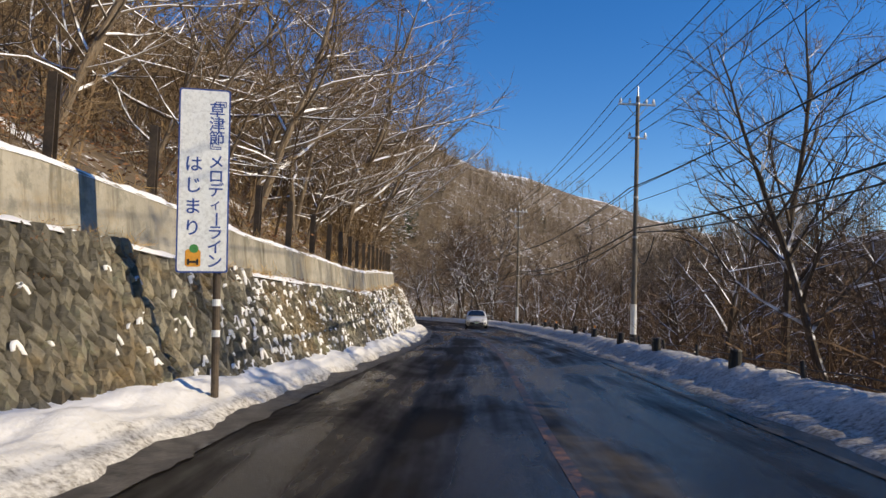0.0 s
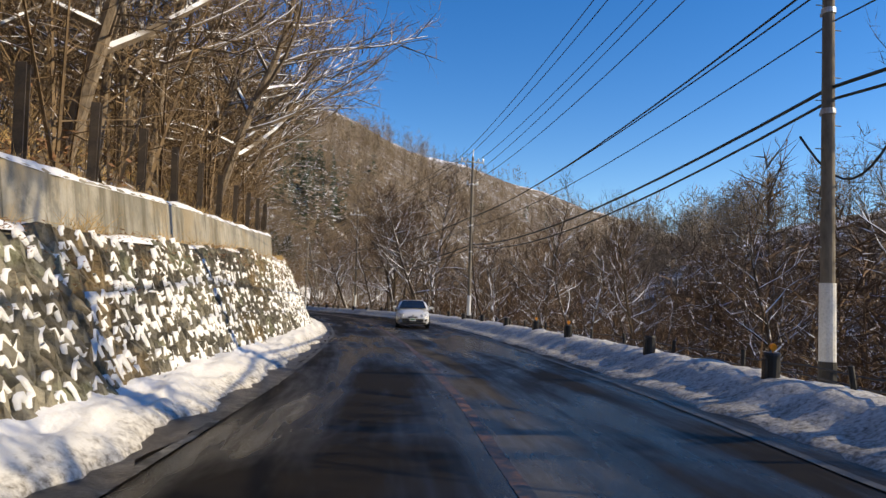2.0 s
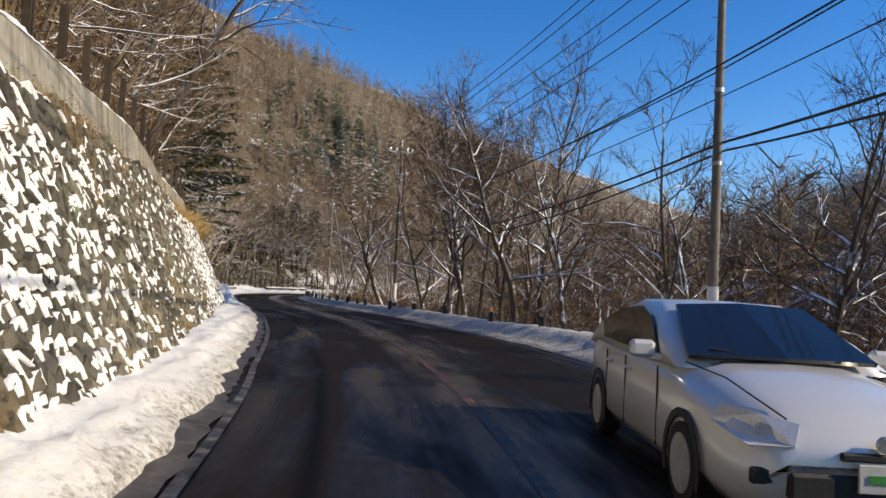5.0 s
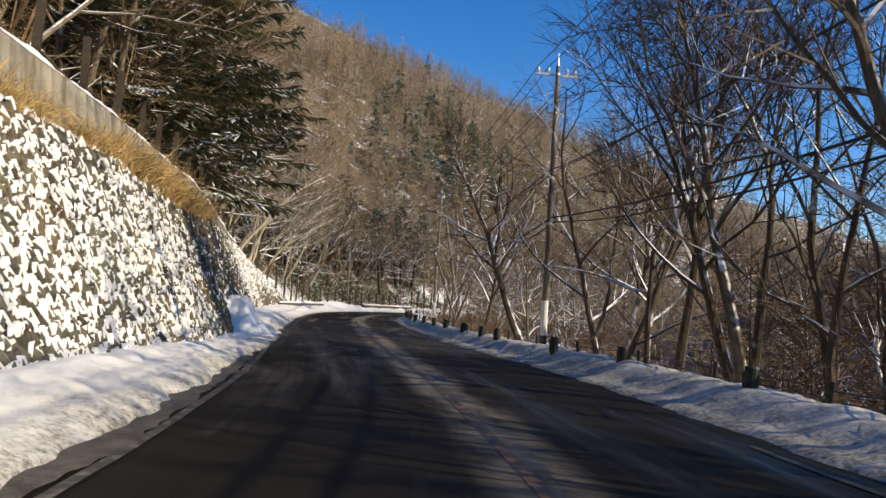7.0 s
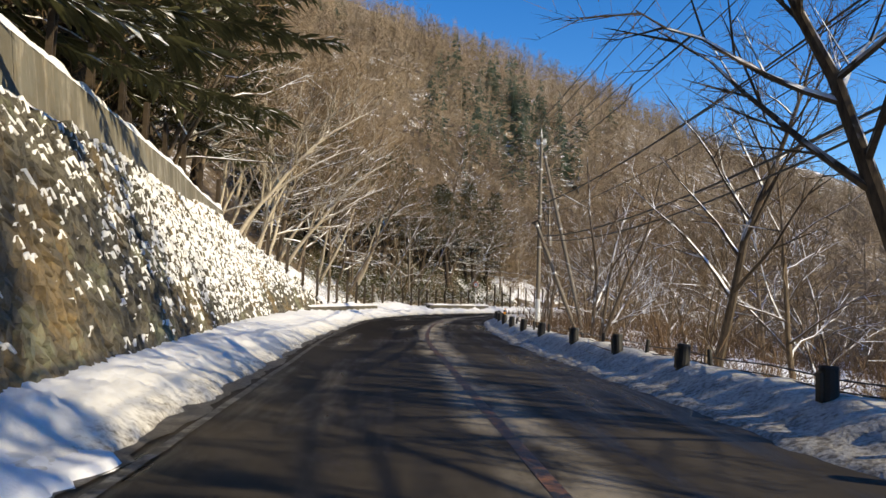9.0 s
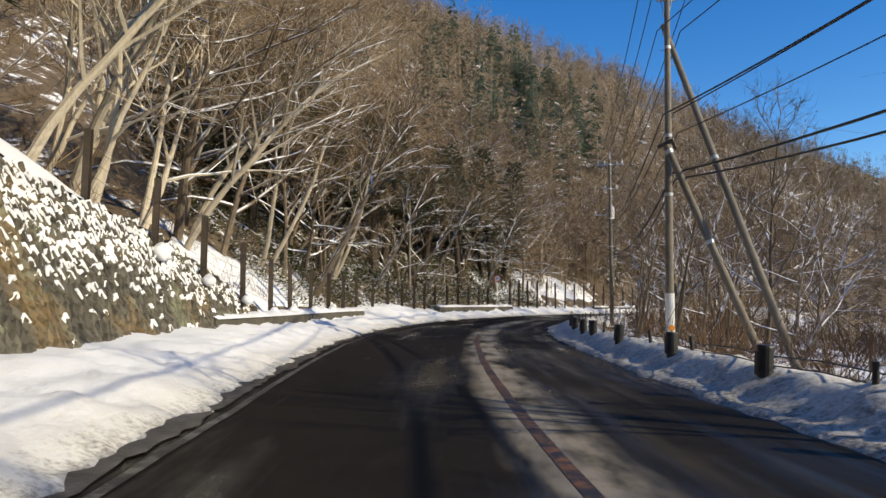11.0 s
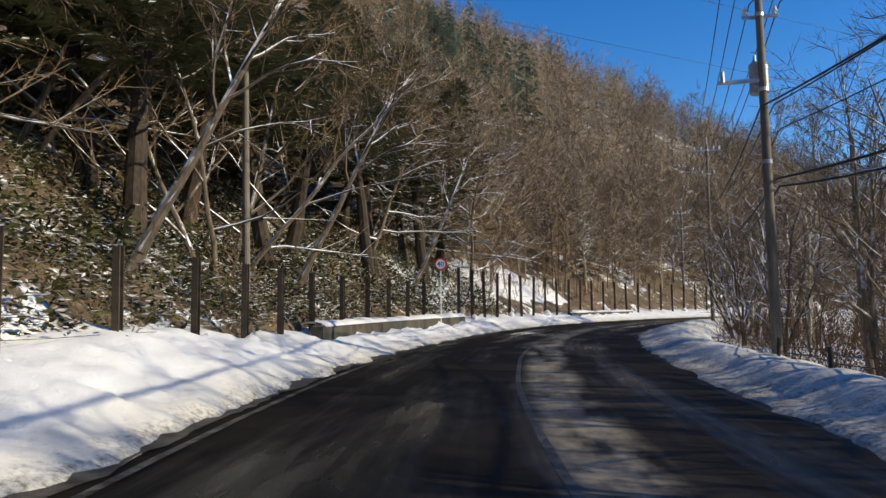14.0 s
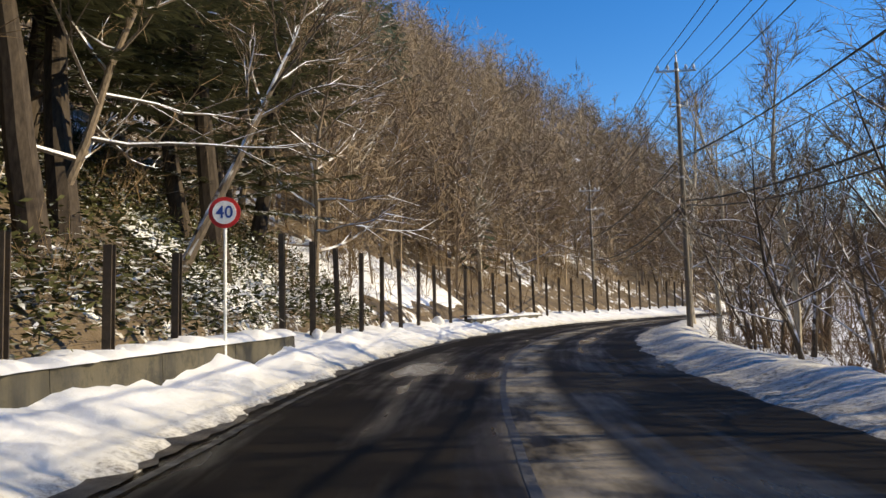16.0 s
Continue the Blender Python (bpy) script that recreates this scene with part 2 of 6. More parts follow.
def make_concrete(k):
    m, nt, p = start_material("stained_concrete" if k == 1 else "mossy_shaded_concrete")
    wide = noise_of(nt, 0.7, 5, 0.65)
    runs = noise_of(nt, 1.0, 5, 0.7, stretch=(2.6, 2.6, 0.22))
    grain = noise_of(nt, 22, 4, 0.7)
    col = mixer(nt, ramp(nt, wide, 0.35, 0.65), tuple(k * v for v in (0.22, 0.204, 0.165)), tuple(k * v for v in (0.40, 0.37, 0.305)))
    col = mixer(nt, calc(nt, 'MULTIPLY', ramp(nt, runs, 0.46, 0.64), 0.62), col, (0.10, 0.085, 0.055))
    moss = calc(nt, 'MULTIPLY', ramp(nt, noise_of(nt, 0.55, 6, 0.75), 0.50, 0.62), 0.7)
    col = mixer(nt, calc(nt, 'MULTIPLY', moss, 0.7), col, (k * 0.28, k * 0.20, k * 0.095))
    place = nt.nodes.new("ShaderNodeSeparateXYZ")      # the far half of the parapet is darker: stains, with its shade painted in
    nt.links.new(nt.nodes.new("ShaderNodeNewGeometry").outputs["Position"], place.inputs[0])
    stain_shade = calc(nt, 'MULTIPLY', ramp(nt, calc(nt, 'ADD', runs, calc(nt, 'MULTIPLY', ramp(nt, place.outputs[1], 86, 102), 0.16)), 0.52, 0.66), 0.75)
    col = mixer(nt, stain_shade, col, (0.085, 0.074, 0.05))
    grey = calc(nt, 'MULTIPLY', ramp(nt, noise_of(nt, 1.9, 6, 0.75), 0.5, 0.6), 0.65)
    col = mixer(nt, grey, col, (k * 0.15, k * 0.145, k * 0.115))
    col = mixer(nt, calc(nt, 'MULTIPLY', ramp(nt, grain, 0.5, 0.75), 0.35), col, (k * 0.16, k * 0.14, k * 0.10))
    nt.links.new(col, p.inputs["Base Color"])
    p.inputs["Roughness"].default_value = 0.85
    add_bump(nt, p, grain, 0.3, 0.01)
    return m


ASPHALT = make_asphalt()
ORANGE_LINE = worn_paint("worn_orange_paint", (0.25, 0.105, 0.035), 0.45, 0.68)
WHITE_FAINT = worn_paint("nearly_gone_white_paint", (0.12, 0.116, 0.105), 0.46, 0.72)
WHITE_LINE = worn_paint("worn_white_paint", (0.27, 0.26, 0.235), 0.46, 0.7)
PLOUGHED = make_snow(True)
FRESH = make_snow(False)
FLOOR = make_forest_floor()
STONE = make_stone("rubble_stone", False)
STONE_JOINED = make_stone("rubble_stone_field", True)
CONCRETE = make_concrete(1.0)
# Low walls: dark concrete with the shade they stand in put into its colour.
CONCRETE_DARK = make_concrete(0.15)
MORTAR = plain("dark_mortar", (0.08, 0.07, 0.055), (0.13, 0.11, 0.08), 1.2, 0.9, 20)
STEEL = plain("weathered_brown_steel", (0.05, 0.037, 0.027), (0.105, 0.077, 0.053), 3, 0.6, 30, metal=0.2, vary=0.2)
BLACK = plain("black_painted_steel", (0.012, 0.012, 0.013), (0.025, 0.024, 0.023), 4, 0.55, 30, vary=0.2)
POLE = plain("grey_pole_concrete", (0.14, 0.12, 0.096), (0.235, 0.2, 0.155), 0.8, 0.8, 14, stretch=(1, 1, 0.3))
SLEEVE = plain("pale_pole_sleeve", (0.62, 0.63, 0.62), (0.72, 0.73, 0.72), 2, 0.5, 25)
GALV = plain("galvanised_steel", (0.45, 0.46, 0.47), (0.6, 0.61, 0.62), 6, 0.45, 40, metal=0.6)
PORCELAIN = plain("white_porcelain", (0.75, 0.75, 0.72), (0.8, 0.8, 0.78), 8, 0.25, 60, bump=0)
CABLE = plain("black_cable", (0.012, 0.012, 0.012), (0.02, 0.02, 0.02), 1, 0.5, 10, bump=0)
AMBER = plain("amber_reflector", (0.85, 0.28, 0.02), (0.9, 0.36, 0.03), 20, 0.3, 80, bump=0)
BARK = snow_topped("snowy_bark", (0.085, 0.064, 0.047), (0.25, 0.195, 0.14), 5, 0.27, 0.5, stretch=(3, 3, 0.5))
# Backlit valley bark: its shaded side is put into a darker tone.
BARK_SHADED = snow_topped("shaded_snowy_bark", (0.045, 0.035, 0.028), (0.14, 0.11, 0.083), 5, 0.22, 0.48, stretch=(3, 3, 0.5))
BARK_DARK = snow_topped("dark_fir_bark", (0.025, 0.019, 0.015), (0.075, 0.057, 0.043), 5, 0.7, 0.95, stretch=(3, 3, 0.5))
BARK_PALE = snow_topped("pale_bark", (0.30, 0.26, 0.20), (0.46, 0.40, 0.31), 4, 0.45, 0.7, stretch=(3, 3, 0.5))
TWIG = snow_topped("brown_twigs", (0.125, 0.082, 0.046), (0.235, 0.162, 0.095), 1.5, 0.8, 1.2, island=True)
# Paler than TWIG: sunlight and distance haze put into the far woods' colour.
TWIG_FAR = snow_topped("haze_paled_twigs", (0.178, 0.128, 0.086), (0.345, 0.264, 0.183), 0.035, 1.0, 1.5, island=True, patch=0.4)
# Twigs toned down the same way, for the shaded valley side.
TWIG_SHADED = snow_topped("shaded_brown_twigs", (0.088, 0.055, 0.034), (0.18, 0.115, 0.068), 1.5, 0.75, 1.1, island=True)
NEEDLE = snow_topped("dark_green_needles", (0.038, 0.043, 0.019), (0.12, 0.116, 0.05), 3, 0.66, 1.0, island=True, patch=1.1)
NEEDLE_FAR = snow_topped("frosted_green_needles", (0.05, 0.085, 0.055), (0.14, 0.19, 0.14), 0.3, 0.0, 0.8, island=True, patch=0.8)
STRAW = plain("dry_straw_grass", (0.42, 0.27, 0.10), (0.56, 0.38, 0.17), 2, 0.85, 12, bump=0, vary=0.3, island=True)
LEAFBROWN = plain("brown_dead_leaves", (0.19, 0.09, 0.045), (0.30, 0.15, 0.07), 2, 0.85, 12, bump=0, vary=0.35, island=True)
# Leaf tones darkened to stand in for the shade under the firs.
SASA = snow_topped("bamboo_grass_leaves", (0.03, 0.035, 0.013), (0.09, 0.087, 0.033), 2, 0.72, 1.1, island=True)

# ---------------------------------------------------------------- helpers
def mesh_of(name, verts, faces, mats=(), mat_index=None, uvs=None, smooth=False):
    me = bpy.data.meshes.new(name)
    me.from_pydata(verts.tolist() if hasattr(verts, "tolist") else verts, [], faces.tolist() if hasattr(faces, "tolist") else faces)
    for m in mats:
        me.materials.append(m)
    if mat_index is not None:
        me.polygons.foreach_set("material_index", mat_index)
    if uvs is not None:
        layer = me.uv_layers.new(name="UVMap")
        idx = np.empty(len(me.loops), dtype=np.int32)
        me.loops.foreach_get("vertex_index", idx)
        layer.data.foreach_set("uv", np.asarray(uvs, dtype=np.float32)[idx].ravel())
    if smooth:
        me.polygons.foreach_set("use_smooth", [True] * len(me.polygons))
    me.update()
    return me


def part(name, bm, material, parent, label=""):
    me = bpy.data.meshes.new(name)
    bm.to_mesh(me)
    bm.free()
    me.materials.append(material)
    ob = new(name, me)
    ob.parent = parent
    if label:
        tagged(ob, label)
    return ob


def part_mesh(name, me, parent, label=""):
    ob = new(name, me)
    ob.parent = parent
    if label:
        tagged(ob, label)
    return ob


def box(bm, cx, cy, cz, sx, sy, sz, bevel=0.0, rot=None):
    r = bmesh.ops.create_cube(bm, size=1)
    vs = r["verts"]
    bmesh.ops.scale(bm, verts=vs, vec=(sx, sy, sz))
    if bevel:
        es = list({e for v in vs for e in v.link_edges})
        b = bmesh.ops.bevel(bm, geom=es, offset=bevel, segments=1, affect='EDGES')
        vs = list({v for f in b["faces"] for v in f.verts} | {v for v in vs if v.is_valid})
    if rot is not None:
        bmesh.ops.transform(bm, matrix=rot, verts=vs)
    bmesh.ops.translate(bm, verts=vs, vec=(cx, cy, cz))
    return vs


def tube(bm, a, b, r0, r1, n=8):
    a, b = Vector(a), Vector(b)
    d = b - a
    m = Matrix.Translation((a + b) / 2) @ d.to_track_quat('Z', 'Y').to_matrix().to_4x4()
    return bmesh.ops.create_cone(bm, cap_ends=True, segments=n, radius1=r0, radius2=r1, depth=d.length, matrix=m)["verts"]


def empty(name, label, category, group="", at=(0, 0, 0)):
    ob = new(name)
    ob.location = at
    return tagged(ob, label, category, group)


# ---------------------------------------------------------------- the line of the road
CONTROL = np.array([(-0.3, -0.71), (0.31, 7.27), (1.07, 15.23), (1.78, 23.2), (2.23, 31.19), (2.35, 39.19), (2.31, 47.18), (2.27, 55.18), (2.17, 63.18), (1.5, 71.15), (0.44, 79.08), (-1.12, 86.93), (-3.1, 94.68), (-4.95, 102.46), (-6.73, 110.26), (-8.51, 118.06),
                    (-9.88, 125.94), (-10.95, 133.87), (-11.72, 141.83), (-11.95, 149.82), (-11.52, 157.81), (-10.6, 165.7)])
head_end = math.atan2(CONTROL[-1][0] - CONTROL[-2][0], CONTROL[-1][1] - CONTROL[-2][1])
head_start = math.atan2(CONTROL[1][0] - CONTROL[0][0], CONTROL[1][1] - CONTROL[0][1])


def catmull(pts, n=16):
    p = np.vstack([2 * pts[0] - pts[1], pts, 2 * pts[-1] - pts[-2]])
    out = []
    for i in range(1, len(p) - 2):
        for k in range(n):
            u = k / n
            out.append(0.5 * (2 * p[i] + (p[i + 1] - p[i - 1]) * u + (2 * p[i - 1] - 5 * p[i] + 4 * p[i + 1] - p[i + 2]) * u * u
                              + (3 * p[i] - p[i - 1] - 3 * p[i + 1] + p[i + 2]) * u ** 3))
    out.append(p[-2])
    return np.array(out)


curve = catmull(CONTROL)
before = [curve[0] - np.array([math.sin(head_start), math.cos(head_start)]) * k for k in range(120, 0, -1)]
after, pos, ang = [], curve[-1].copy(), head_end
for k in range(1, 900):
    if k < 62:
        ang += 1 / 82.0                      # the bend to the right
    elif k > 90:
        ang -= ang * 0.02                    # and on up the valley, out of sight
    pos = pos + np.array([math.sin(ang), math.cos(ang)])
    after.append(pos.copy())
LINE = np.vstack([before, curve, after])
LINE_S = np.r_[0, np.cumsum(np.linalg.norm(np.diff(LINE, axis=0), axis=1))] - 120.0
LINE_D = np.gradient(LINE, axis=0)
LINE_H = np.arctan2(LINE_D[:, 0], LINE_D[:, 1])
KER = np.ones(25) / 25
LINE_H = np.convolve(np.pad(LINE_H, 12, mode="edge"), KER, mode="valid")


def at_line(s, off, z=0.0, straighten=False):
    """World places from metres along the road, metres to its right, and height."""
    s, off = np.asarray(s, float), np.asarray(off, float)
    x, y, h = (np.interp(s, LINE_S, v) for v in (LINE[:, 0], LINE[:, 1], LINE_H))
    if straighten:
        k = np.clip((np.abs(off) - 20) / 100, 0, 1)
        h = h * (1 - k * k * (3 - 2 * k))
    return np.stack([x + np.cos(h) * off, y - np.sin(h) * off, np.broadcast_to(np.asarray(z, float), x.shape) + 0 * off], -1)


def spot(s, off, z=0.0):
    return Vector(at_line(s, off, z).tolist())


def heading(s):
    return float(np.interp(s, LINE_S, LINE_H))


def table(*pairs):
    a = np.array(pairs, float)
    return lambda s: np.interp(s, a[:, 0], a[:, 1])


EDGE_L = table((-60, -2.9), (10, -2.9), (20, -2.6), (30, -2.15), (42, -1.55), (50, -1.25), (57, -1.4), (67, -2.1), (80, -2.4), (90, -2.3), (103, -2.2),
               (126, -2.4), (138, -2.9), (154, -3.1), (165, -3.2), (175, -2.6), (260, -2.6))
EDGE_R = table((-60, 4.2), (27, 4.3), (44, 5.1), (52, 5.4), (75, 5.4), (82, 4.9), (93, 4.9), (103, 4.2), (155, 4.0), (175, 4.6), (260, 4.8))
CREST_R = table((-60, 5.4), (25, 5.4), (36, 5.9), (47, 6.6), (58, 6.7), (64, 6.6), (73, 7.4), (80, 6.3), (90, 6.2), (94, 5.8), (104, 5.2), (116, 4.95), (145, 4.9),
                (160, 5.6), (175, 6.2), (260, 6.6))
FOOT_L = table((-60, -4.4), (7, -4.3), (9, -4.0), (13, -3.5), (21, -3.1), (32, -2.9), (41, -2.4), (46, -2.1), (52, -1.85), (60, -2.4), (70, -3.3), (79, -3.8),
               (84, -4.0), (93, -3.4), (103, -3.3), (111, -3.9), (130, -5.5), (146, -5.8))
STONE_Z = table((-60, 2.5), (8, 2.4), (13, 2.1), (21, 2.0), (27, 2.0), (35, 2.35), (43, 2.75), (49, 2.7), (57, 3.3), (66, 3.9), (76, 4.3), (87, 4.1), (98, 3.95),
                (106, 4.1), (124, 4.4), (131, 3.4), (135, 2.9), (138, 2.1), (141.5, 0.7))
PARAPET_Z = table((-60, 3.5), (9, 3.35), (15, 2.98), (25, 2.86), (31, 3.0), (38, 3.4), (46, 3.7), (56, 4.25), (66, 5.0), (76, 5.7), (89, 5.4), (99, 5.4), (109, 5.5),
                  (120, 5.5), (129.5, 4.6))
FENCE_L = table((128, -7.6), (136, -6.4), (141, -5.9), (150, -5.9), (160, -5.8), (169, -5.4), (182, -4.6), (200, -4.7), (260, -4.8))
FENCE_Z = table((128, 4.0), (134, 2.6), (138, 1.6), (142, 0.95), (150, 0.82), (160, 0.74), (172, 0.72), (182, 0.85), (260, 0.8))
BATTER = 0.45


def face_off(s, z):
    """How far the leaning stone face stands from the line at height z."""
    return FOOT_L(s) - BATTER * np.maximum(z, 0)


# ---------------------------------------------------------------- lie of the land
RIDGE = np.array([(-420, 200, 200), (-220, 405, 189), (-110, 454, 159), (-40, 480, 133), (0, 500, 127), (22, 498, 113), (55, 525, 108), (90, 571, 105), (145, 627, 103), (230, 699, 95), (420, 809, 89), (900, 800, 50)], float)


FAR_RIDGE = np.array([(-260, 580, 160), (20, 600, 128), (100, 610, 120), (170, 620, 102), (260, 640, 80), (420, 690, 60)], float)


def ridge_height(x, y):
    best = np.full(np.shape(x), -1e9)
    for a, b in [*zip(RIDGE[:-1], RIDGE[1:]), *zip(FAR_RIDGE[:-1], FAR_RIDGE[1:])]:
        d = b[:2] - a[:2]
        u = np.clip(((x - a[0]) * d[0] + (y - a[1]) * d[1]) / (d @ d), 0, 1)
        dist = np.hypot(x - a[0] - u * d[0], y - a[1] - u * d[1])
        best = np.maximum(best, a[2] + u * (b[2] - a[2]) - 0.62 * dist * (1 - 0.12 * np.minimum(dist / 150, 1) + 0.045 * np.clip((dist - 110) / 110, 0, 1)))
    return best


def wobble(x, y, size, seed):
    """Smooth rolling noise, made of a few waves."""
    rng = np.random.RandomState(seed)
    out = 0
    for k in range(7):
        a, f, ph = rng.uniform(0, 6.28), rng.uniform(0.5, 2.2) / size, rng.uniform(0, 6.28)
        out = out + np.sin((x * math.cos(a) + y * math.sin(a)) * f * 6.28 + ph) / 7
    return out


def land(s, off):
    """Height of the natural ground."""
    s, off = np.broadcast_arrays(np.asarray(s, float), np.asarray(off, float))
    p = at_line(s, off, 0, True)
    x, y = p[..., 0], p[..., 1]
    back = np.where(s < 132, face_off(s, PARAPET_Z(s)) - 0.85, FENCE_L(s) - 0.4)
    base = np.where(s < 132, PARAPET_Z(s) - 0.15, FENCE_Z(s) - 0.05)
    d = back - off
    steep = np.interp(s, [-100, 110, 150, 200, 240], [0.62, 0.62, 0.42, 0.4, 0.4])
    hill = steep * np.clip(d, 0, 75) + 0.3 * np.clip(d - 75, 0, 400)
    ridge = ridge_height(x, y)
    cap = 0.78 * np.maximum(d, 0)
    left = base + np.minimum(np.maximum(hill, ridge), np.maximum(cap, hill)) + wobble(x, y, 18, 3) * np.clip(d / 12, 0, 1.0) * 1.3
    left = np.where(d > 0, left, np.where(d > -0.9, base * (1 + d / 0.9) - 0.6, -0.6))
    e = off - CREST_R(s) - 0.5
    steep_r = np.interp(s, [-100, 108, 126, 300], [0.42, 0.42, 0.1, 0.1])
    fall = -0.25 - steep_r * np.clip(e, 0, 14) - 0.12 * np.clip(e - 14, 0, 18) + 0.34 * np.clip(e - 34, 0, 70) + 0.12 * np.clip(e - 104, 0, 300) + wobble(x, y, 14, 5) * np.clip(e / 8, 0, 1) * 0.9
    far = np.clip((s - 255) / 40, 0, 1) * np.clip((off - 8) / 20, 0, 1)
    fall = fall + far * np.maximum(ridge - fall, 0)
    right = np.where(e > 0, fall, -0.6)
    h = np.where(off < 0, left, right)
    shut = np.clip((s - 262) / 40, 0, 1)
    return h * (1 - shut) + shut * np.maximum(ridge, h)


ss = np.r_[np.arange(-118, -20, 6), np.arange(-20, 236, 1.6), np.arange(236, 300, 5), np.arange(300, 780, 14)]
oo = np.r_[np.arange(-900, -160, 40), np.arange(-160, -60, 8), np.arange(-60, -14, 3), np.arange(-14, -2.4, 0.7), -1, 1, 3, np.arange(4.6, 12, 0.8), np.arange(12, 60, 4), np.arange(60, 160, 12), np.arange(160, 1000, 60)]
SG, OG = np.meshgrid(ss, oo, indexing="ij")
V = at_line(SG, OG, 0, True)
V[..., 2] = land(SG, OG)
nr, nc = SG.shape
q = np.arange(nr * nc).reshape(nr, nc)
F = np.stack([q[:-1, :-1], q[:-1, 1:], q[1:, 1:], q[1:, :-1]], -1).reshape(-1, 4)
ground = new("ground", mesh_of("ground", V.reshape(-1, 3), F, (FLOOR,), smooth=True))
tagged(ground, "hillside and valley floor of brown leaf litter under patchy snow", "ground", kind="structure")


def strip(name, s, offs, zs, mat, uv=None, smooth=True):
    """A surface along the road: offs and zs have a row for each s."""
    n, m = offs.shape
    pts = at_line(np.repeat(s[:, None], m, 1), offs, 0)
    pts[..., 2] = zs
    k = np.arange(n * m).reshape(n, m)
    f = np.stack([k[:-1, :-1], k[:-1, 1:], k[1:, 1:], k[1:, :-1]], -1).reshape(-1, 4)
    return mesh_of(name, pts.reshape(-1, 3), f, (mat,), uvs=None if uv is None else uv.reshape(-1, 2), smooth=smooth)


# ---------------------------------------------------------------- road, lines
s = np.arange(-100, 262, 1.0)
u = np.linspace(0, 1, 22)
offs = (EDGE_L(s) - 0.9)[:, None] * (1 - u) + (EDGE_R(s) + 0.9)[:, None] * u
pp = at_line(np.repeat(s[:, None], 22, 1), offs)
zz = 0.012 * wobble(pp[..., 0], pp[..., 1], 3.0, 8) - 0.012 * np.abs(u - 0.5) * 2
uv = np.stack([np.repeat(s[:, None], 22, 1) / 10, offs / 10], -1)
road = new("road", strip("road", s, offs, zz, ASPHALT, uv))
tagged(road, "wet dark asphalt two-lane mountain road, drying in streaks", "road", kind="structure")


def painted_line(name, label, s0, s1, off, width, mat):
    s = np.arange(s0, s1, 0.5)
    c = off(s) if callable(off) else np.full(len(s), off)
    o = np.stack([c - width / 2, c + width / 2], 1)
    p = at_line(np.repeat(s[:, None], 2, 1), o)
    z = 0.012 * wobble(p[..., 0], p[..., 1], 3.0, 8) + 0.004
    tagged(new(name, strip(name, s, o, z, mat)), label, "road marking", kind="structure")


painted_line("centre_line", "worn orange centre line on wet asphalt", -60, 146, table((-60, 0.95), (5, 1.02), (28, 1.02), (44, 1.36), (80, 1.36), (146, 1.28)), 0.14, ORANGE_LINE)
painted_line("centre_line", "worn white centre line on wet asphalt", 150, 255, table((150, 1.05), (160, 0.8), (167, 0.72), (175, 0.98), (182, 1.05), (260, 1.0)), 0.10, WHITE_FAINT)
painted_line("edge_line", "worn white edge line beside the snow", -60, 255, lambda v: EDGE_L(v) + 0.28, 0.11, WHITE_LINE)
painted_line("edge_line", "worn white edge line beside the shaded bank", -60, 84, lambda v: EDGE_R(v) - 0.35, 0.12, WHITE_FAINT)

# slush and grit trodden out along the foot of the sunny bank
SLUSH = plain("grey_slush_and_grit", (0.028, 0.024, 0.02), (0.12, 0.107, 0.09), 3.4, 0.45, 24, bump=0.5, dist=0.02, c=(0.02, 0.017, 0.014))
s = np.arange(-60, 250, 0.25)
w = np.linspace(0, 1, 6)
f0 = EDGE_L(s) - 0.35
f1 = EDGE_L(s) + 0.12 + 0.16 * wobble(s, 0 * s, 2.6, 36) + 0.1 * wobble(s, 0 * s, 0.8, 37) + np.interp(s, [-60, 20, 40, 60, 90, 140], [0.2, 0.2, 0.08, 0.05, 0.05, -0.05])
offs = f0[:, None] * (1 - w) + f1[:, None] * w
pp = at_line(np.repeat(s[:, None], 6, 1), offs)
zz = 0.012 * wobble(pp[..., 0], pp[..., 1], 3.0, 8) + 0.05 * (1 - w) ** 1.5 + 0.007 + 0.006 * wobble(pp[..., 0], pp[..., 1], 0.5, 38) * (1 - w)
tagged(new("slush", strip("slush", s, offs, zz, SLUSH)), "thin grey slush and grit between the road and the snow bank", "slush", kind="structure")

# ---------------------------------------------------------------- snow banks
def lumps(x, y, seed):
    return 0.5 * wobble(x, y, 2.2, seed) + 0.35 * wobble(x, y, 0.8, seed + 1) + 0.25 * wobble(x, y, 0.33, seed + 2)


s = np.arange(-90, 250, 0.22)
n = 20
u = np.linspace(0, 1, n)
back = np.where(s < 140, FOOT_L(s) - 0.35, FENCE_L(s) - 0.6)
ragged = 0.16 * wobble(s, s * 0, 1.7, 31) + 0.1 * wobble(s, s * 0, 0.6, 32)
front = EDGE_L(s) + ragged + np.interp(s, [91, 95, 100, 102.5], [0, 0.3, 0.32, 0])
offs = front[:, None] * (1 - u) + back[:, None] * u
rise = np.interp(s, [-90, 88, 92, 95, 99, 101.6, 103, 110, 136, 144, 153, 158, 161.5, 164, 200, 250], [0.38, 0.4, 0.28, 0.17, 0.15, 0.18, 0.45, 0.5, 0.58, 0.64, 0.7, 1.02, 1.04, 0.66, 0.72, 0.8])
shape = np.interp(u, [0, 0.06, 0.2, 0.45, 0.75, 1], [-0.05, 0.16, 0.42, 0.72, 0.92, 1.0])
